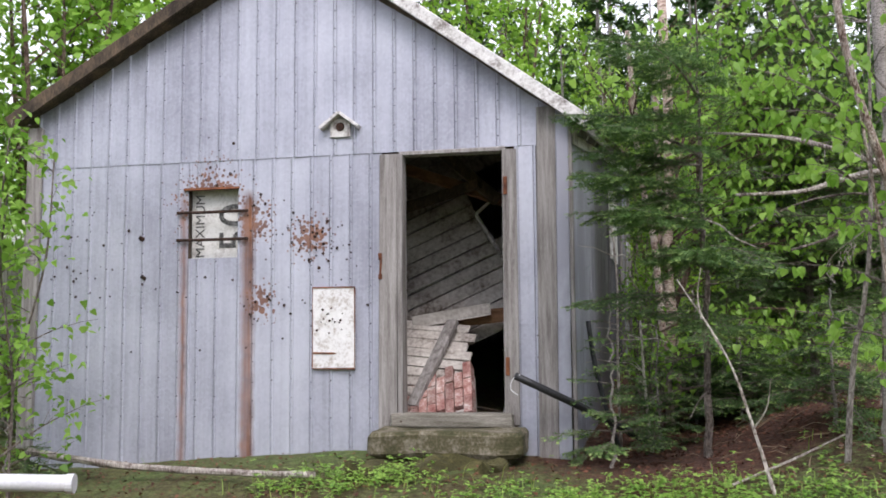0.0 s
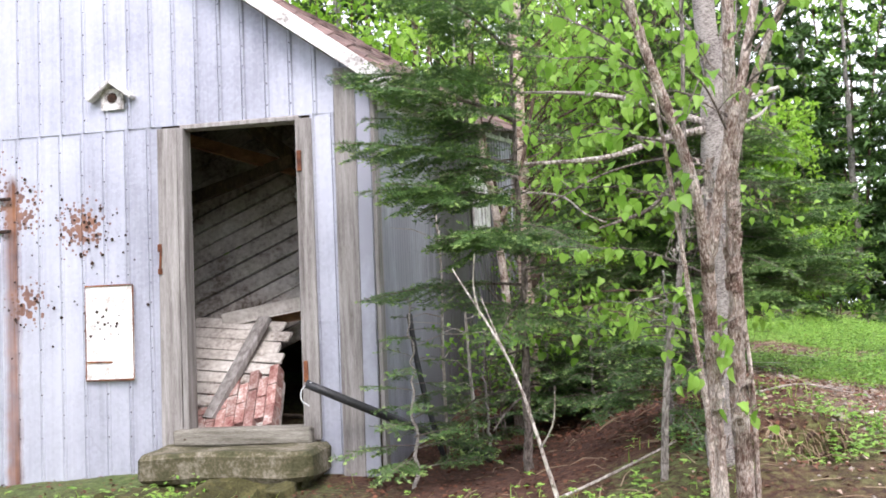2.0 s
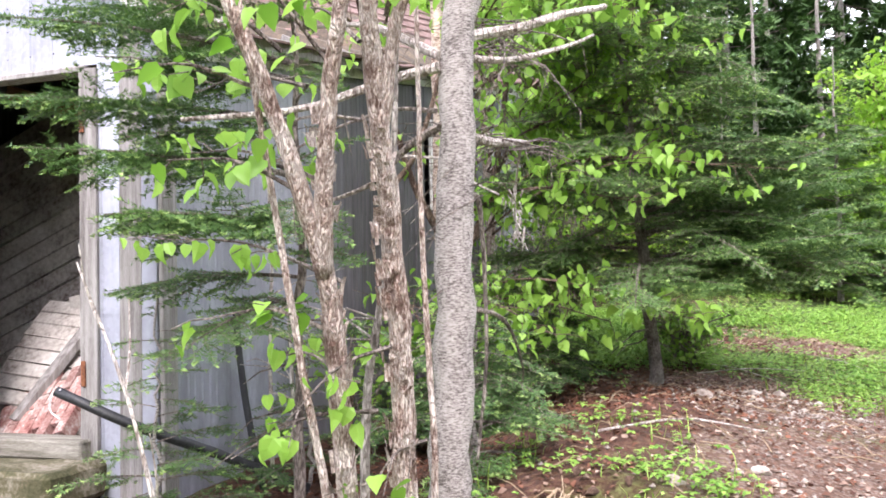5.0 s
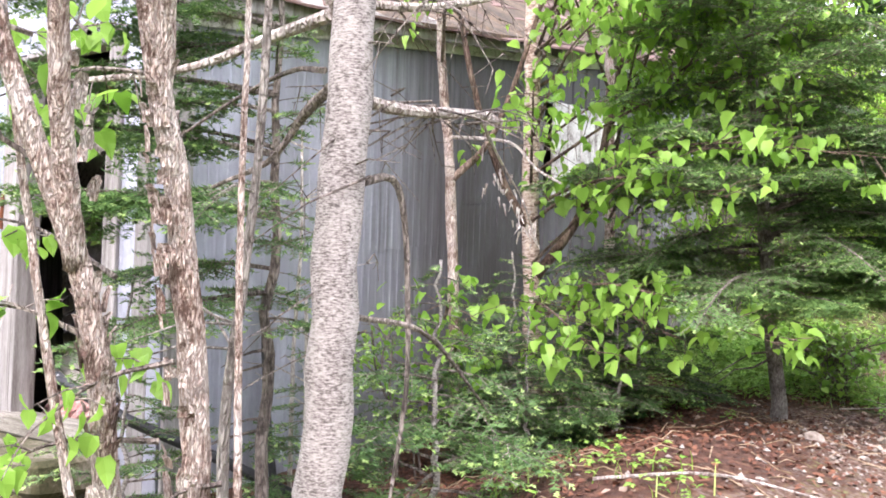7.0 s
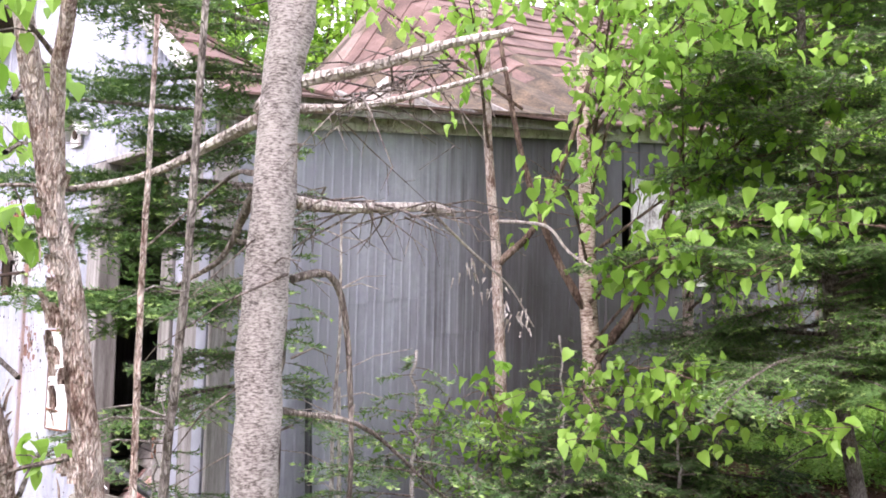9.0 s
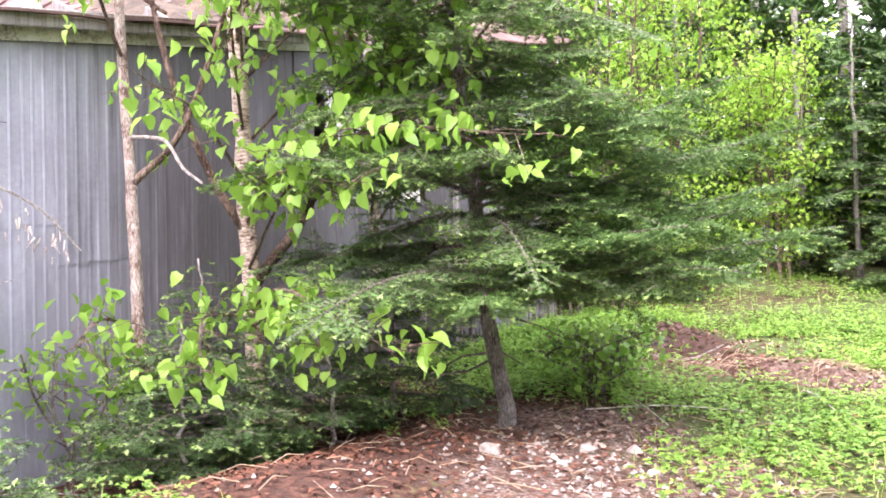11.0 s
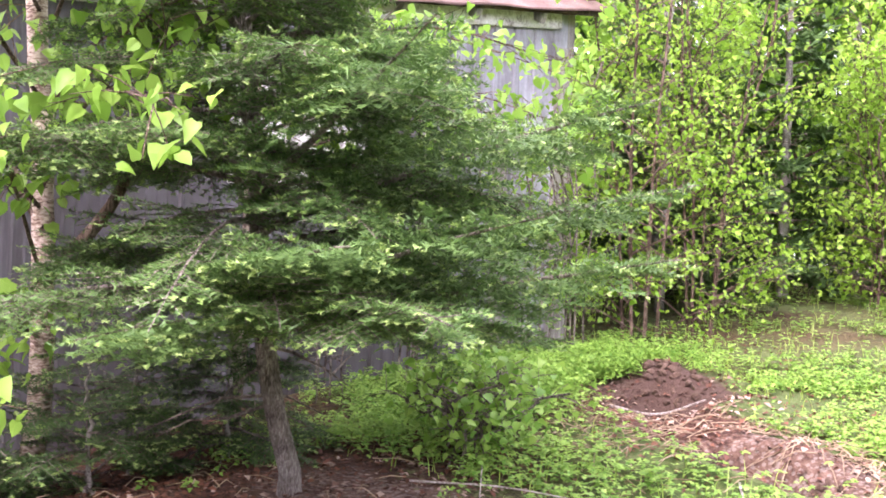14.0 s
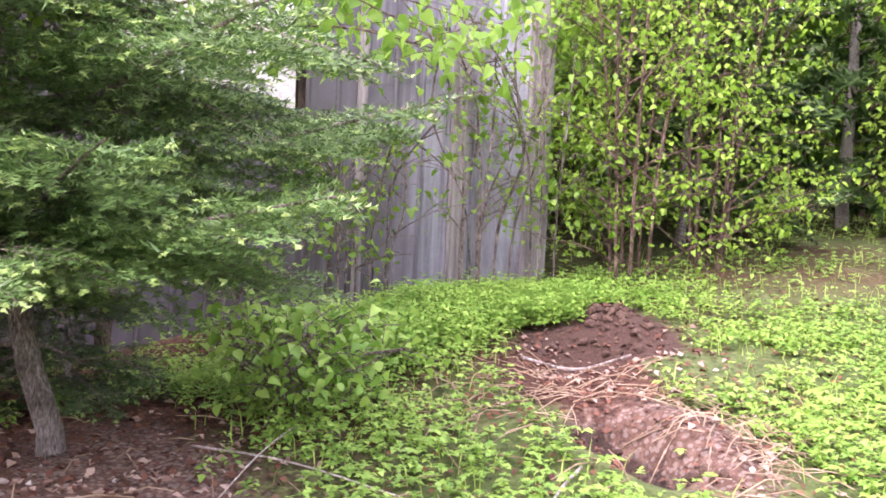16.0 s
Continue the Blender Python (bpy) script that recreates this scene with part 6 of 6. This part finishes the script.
rng = np.random.default_rng(101)
wp, wd, ws = [], [], []
tries = 0
while len(wp) < 190000 and tries < 165000:
    tries += 1
    x, y = (rng.uniform(-4.5, 8.5), rng.uniform(4.6, 18.5)) if rng.random() < 0.85 else (rng.uniform(-8, 12), rng.uniform(-3, 22))
    if y > 14 and rng.random() < 0.5 or inside(x, y) or (-0.55 < x < 0.65 and 6.78 < y < 7.3) or rng.random() > greenness(x, y) * 1.1:
        continue
    z = land(x, y)
    h = rng.uniform(0.03, 0.13) * (1.5 if rng.random() < 0.12 else 1) + 0.1 * bump_at(x, y, 2.4, 11.9, 0.7, 1.4)
    for tier in range(rng.integers(1, 3)):
        k = rng.integers(3, 6)
        a0 = rng.uniform(0, 6.28)
        for j in range(k):
            a = a0 + j * 6.28 / k
            wp.append((x, y, z + h * (0.45 + 0.55 * tier)))
            wd.append((math.cos(a), math.sin(a), rng.uniform(-0.2, 0.5)))
            ws.append(rng.uniform(0.016, 0.036))
v, f = leaf_arrays(np.array(wp), np.array(wd), np.array(ws), rng, 0.25, True)
tagged(tri_mesh("weeds", v, f, WEED, None), "thick low green weeds covering the clearing", "weeds", kind="stuff")

# taller leafy weeds in a bank along the wall and round the dug soil
wp, wd, ws = [], [], []
for _ in range(12000):
    x, y = (rng.normal(2.3, 0.5), rng.normal(12.2, 0.85)) if rng.random() < 0.62 else (rng.uniform(2.6, 6.5), rng.uniform(10.3, 16.0))
    lush = bump_at(x, y, 2.25, 12.0, 0.4, 1.6) * (0.55 + 0.9 * patch(x * 1.6, y * 1.6)) + 0.8 * max(0.0, patch(x * 1.3, y * 1.3) - 0.05) * (1 if y > 10.8 else 0.4)
    if inside(x, y) or x < side_x(y) + 0.2 or rng.random() > lush * 1.3 - 1.5 * bump_at(x, y, 2.92, 12.72, 0.12, 0.13) - 1.5 * bump_at(x, y, 4.1, 12.1, 0.3, 0.08) - bump_at(x, y, 3.35, 12.2, 0.15, 0.08):
        continue
    h = rng.uniform(0.05, 0.14) + max(0.0, 0.1 + 0.12 * patch(x * 2, y * 2)) * bump_at(x, y, 2.3, 11.8, 0.5, 1.0)
    z, a0 = land(x, y), rng.uniform(0, 6.28)
    lx, ly = rng.normal(0, 0.03), rng.normal(0, 0.03)
    for tier in range(4):
        u = 0.35 + 0.65 * tier / 3
        for j in range(4):
            a = a0 + tier * 0.8 + j * 1.57
            o = 0.02 * (1.2 - u)
            wp.append((x + lx * u + o * math.cos(a), y + ly * u + o * math.sin(a), z + h * u))
            wd.append((math.cos(a), math.sin(a), rng.uniform(-0.35, 0.35)))
            ws.append(rng.uniform(0.024, 0.044) * (1.15 - 0.45 * u))
v, f = leaf_arrays(np.array(wp), np.array(wd), np.array(ws), rng, 0.25, True)
tagged(tri_mesh("tall_weeds", v, f, WEED, None), "lush bank of leafy weeds along the shed wall", "weeds", kind="stuff")

gs_v, gs_f = [], []
for _ in range(26000):
    x, y = (rng.uniform(-4.5, 8.5), rng.uniform(4.0, 19.0)) if rng.random() < 0.75 else (rng.uniform(-8, 12), rng.uniform(-3, 22))
    if inside(x, y) or rng.random() > greenness(x, y) + 0.25 or (-0.55 < x < 0.65 and 6.7 < y < 7.3):
        continue
    z = land(x, y) - 0.01
    a, h = rng.uniform(0, 6.28), rng.uniform(0.04, 0.16)
    d = np.array([math.cos(a), math.sin(a), 0])
    s = np.array([-d[1], d[0], 0]) * 0.003
    p = np.array([x, y, z])
    b = len(gs_v)
    m_ = p + np.array([0, 0, h * 0.6]) + d * h * 0.15
    gs_v += [p - s, p + s, m_ + s * 0.8, m_ - s * 0.8, p + np.array([0, 0, h * 0.95]) + d * h * 0.5]
    gs_f += [(b, b + 1, b + 2), (b, b + 2, b + 3), (b + 3, b + 2, b + 4)]
tagged(tri_mesh("grass", np.array(gs_v), np.array(gs_f), GRASS, None), "thin uneven grass blades among the weeds", "grass", kind="stuff")

lit, ld = [], []
for _ in range(70000):
    x, y = rng.uniform(-3.5, 5.5), rng.uniform(4.8, 14.5)
    if inside(x, y) or rng.random() > 0.22 + 1.0 * bump_at(x, y, 2.5, 8.9, 1.6, 3.0) + 0.5 * bump_at(x, y, 3.4, 12.3, 0.6, 0.3):
        continue
    lit.append((x, y, land(x, y) + rng.uniform(0.004, 0.02)))
    a = rng.uniform(0, 6.28)
    ld.append((math.cos(a), math.sin(a), rng.normal(0, 0.18)))
v, f = leaf_arrays(np.array(lit), np.array(ld), rng.uniform(0.02, 0.046, len(lit)), rng, 0.3, True)
tagged(tri_mesh("leaf_litter", v, f, DEADLEAF, None), "reddish brown dead leaves lying on the ground", "leaf litter", kind="stuff")

# paler dry leaves and chips where the soil has been turned
dl, dd = [], []
for _ in range(9000):
    x, y = rng.uniform(2.3, 5.6), rng.uniform(5.8, 13.6)
    amount = 0.9 * bump_at(x, y, 3.1, 12.5, 0.35, 0.2) + 0.9 * bump_at(x, y, 4.25, 12.15, 0.5, 0.12) + 0.7 * bump_at(x, y, 4.5, 7.2, 0.7, 1.1) + 0.6 * bump_at(x, y, 3.9, 10.0, 0.9, 0.4) + 0.7 * bump_at(x, y, 3.4, 10.35, 0.5, 0.2) + 0.6 * bump_at(x, y, 3.6, 6.5, 0.3, 0.3)
    if rng.random() > amount or bump_at(x, y, 2.72, 12.95, 0.07, 0.05) > 0.3 or bump_at(x, y, 4.05, 11.9, 0.14, 0.03) > 0.12:
        continue
    dl.append((x, y, land(x, y) + rng.uniform(0.006, 0.02)))
    a = rng.uniform(0, 6.28)
    dd.append((math.cos(a), math.sin(a), rng.normal(0, 0.25)))
v, f = leaf_arrays(np.array(dl), np.array(dd), rng.uniform(0.02, 0.05, len(dl)), rng, 0.4, True)
tagged(tri_mesh("dry_leaves", v, f, DRYLEAF, None), "pale dry leaves and chips on the turned soil", "leaf litter", kind="stuff")

st = Soup()
for _ in range(760):
    if rng.random() < 0.38:
        x, y = (rng.normal(4.25, 0.33), rng.normal(12.25, 0.22)) if rng.random() < 0.6 else (rng.normal(3.4, 0.35), rng.normal(11.9, 0.3))
    else:
        x, y = rng.uniform(1.6, 5.5), rng.uniform(5.2, 12.5)
    if inside(x, y) or bump_at(x, y, 4.05, 11.9, 0.1, 0.025) > 0.15 or bump_at(x, y, 2.8, 12.85, 0.1, 0.1) > 0.4:
        continue
    a, L = rng.uniform(0, 6.28), rng.uniform(0.06, 0.26)
    p = Vector((x, y, land(x, y) + 0.015))
    q = p + Vector((math.cos(a) * L, math.sin(a) * L, 0))
    q.z = land(q.x, q.y) + rng.uniform(0.01, 0.05)
    st.tube([p, (p + q) / 2 + Vector((0, 0, rng.uniform(0, 0.03))), q], [0.0026, 0.0026, 0.0016], 4, cap=False)
tagged(st.link("dry_stalks", STRAW, None), "pale dry stalks scattered over the bare soil", "straw", kind="stuff")


def rock(seed):
    bm = bmesh.new()
    bmesh.ops.create_icosphere(bm, subdivisions=2, radius=1.0)
    for v in bm.verts:
        d = noise.noise_vector(v.co * 0.9 + Vector((seed * 3.1, seed, 0)))
        v.co = Vector((v.co.x * 1.15, v.co.y * 0.85, v.co.z * 0.6)) + Vector(d) * 0.35
    me = bpy.data.meshes.new("stone")
    bm.to_mesh(me), bm.free()
    me.materials.append(STONE)
    return me


rocks = [rock(i) for i in range(5)]
clods = []
for i in range(3):
    me = rock(20 + i).copy()
    me.materials.clear()
    me.materials.append(SOIL)
    clods.append(me)
rr = random.Random(8)
for i, (x, y, r) in enumerate([(3.81, 9.71, 0.055), (3.6, 9.6, 0.03), (3.96, 9.9, 0.045), (3.55, 9.3, 0.05), (3.76, 9.8, 0.03)] + [(rr.gauss(4.0, 0.35), rr.gauss(9.4, 0.4), rr.uniform(0.012, 0.03)) for _ in range(22)] + [(rr.gauss(4.5, 0.5), rr.gauss(6.9, 0.5), rr.uniform(0.02, 0.045)) for _ in range(14)]):
    ob = new("stone", rocks[i % 5])
    ob.matrix_basis = pose(x, y, land(x, y) + r * 0.2, 0, 0, rr.uniform(0, 360)) @ Matrix.Diagonal((r, r, r, 1))
    tagged(ob, "pale grey field stone half sunk in soil", "stone", group="stones on the bare soil")
ps = Soup()
for _ in range(1000):
    x, y = (rng.normal(4.1, 0.45), rng.normal(9.3, 0.6)) if rng.random() < 0.6 else (rng.normal(4.6, 0.7), rng.normal(6.8, 0.7))
    r = rng.uniform(0.006, 0.018)
    c = Vector((x, y, land(x, y) + r * 0.3))
    pv = [c + Vector(d) * r * rng.uniform(0.7, 1.3) for d in ((1, 0, 0), (0, 1, 0), (-1, 0, 0), (0, -1, 0), (0, 0, 0.8), (0, 0, -0.8))]
    ps.add(pv, [(0, 1, 4), (1, 2, 4), (2, 3, 4), (3, 0, 4), (1, 0, 5), (2, 1, 5), (3, 2, 5), (0, 3, 5)])
tagged(ps.link("gravel", STONE, None), "small pale gravel on the bare soil", "gravel", kind="stuff")

# turned-up sods at the dug hollows
for i, (cx, cy, wx, wy, k) in enumerate(((2.72, 12.95, 0.17, 0.09, 70), (2.95, 12.6, 0.18, 0.14, 60), (4.05, 11.95, 0.24, 0.04, 46), (3.5, 6.6, 0.12, 0.07, 34))):
    sod = thing("turned_sod", "upturned clods of dark soil and roots", "soil", group="turned sods")
    for q in range(k):
        x, y = rr.gauss(cx, wx), rr.gauss(cy, wy)
        r = rr.uniform(0.008, 0.03)
        ob = new("clod", clods[q % 3])
        ob.parent = sod
        ob.matrix_basis = pose(x, y, land(x, y) + r * 0.25, rr.uniform(-70, 70), rr.uniform(-70, 70), rr.uniform(0, 360)) @ Matrix.Diagonal((r, r, r, 1))
fringe = Soup()
for _ in range(46):
    u = rr.uniform(-0.2, 0.2)
    x, y = 3.5 + u, 6.66 - 0.8 * u * u + rr.uniform(-0.03, 0.03)
    p = Vector((x, y, land(x, y) + 0.03))
    q = p + Vector((rr.gauss(0, 0.04), -rr.uniform(0.03, 0.12), -rr.uniform(0.02, 0.12)))
    fringe.tube([p, p.lerp(q, 0.5) + Vector((0, -0.01, 0.02)), q], [0.0035, 0.0028, 0.0012], 4, cap=False)
tagged(fringe.link("hanging_roots", STRAW, None), "dry roots and stalks hanging over the dug pit", "roots", kind="stuff")
for i, (a, b, r) in enumerate((((3.35, 10.5), (4.1, 10.95), 0.0045), ((3.3, 10.95), (3.9, 10.4), 0.0035), ((2.9, 12.25), (3.3, 12.6), 0.008), ((4.2, 11.6), (4.5, 11.2), 0.006), ((2.0, 5.9), (2.8, 6.6), 0.009), ((3.3, 7.4), (4.0, 7.9), 0.007))):
    pts = [(a[0], a[1], land(*a) + 0.03), ((a[0] + b[0]) / 2, (a[1] + b[1]) / 2, land((a[0] + b[0]) / 2, (a[1] + b[1]) / 2) + 0.06), (b[0], b[1], land(*b) + 0.05)]
    dead_pole("dry_stick", "long pale dry stick lying on the weeds", pts, r, r * 0.6, DEADWOOD, 90 + i, "stick", "dry sticks")

# ---- plank wall beyond the shed ----
lean_to = thing("plank_lean_to", "old grey plank lean-to with a white sheet roof", "shed")
for i in range(8):
    x = -5.35 + i * 0.2
    board("plank", (0.185, 0.03, 2.0), pose(x, 9.2, 1.35, 0, rr.uniform(-1, 1)), WOOD, lean_to, rough=0.004, seed=200 + i)
slab("roof_sheet", [(-5.6, 9.0, 2.45), (-3.72, 9.0, 2.45), (-3.72, 10.4, 2.95), (-5.6, 10.4, 2.95)], (0, 0, 0.03), ENAMEL, lean_to)
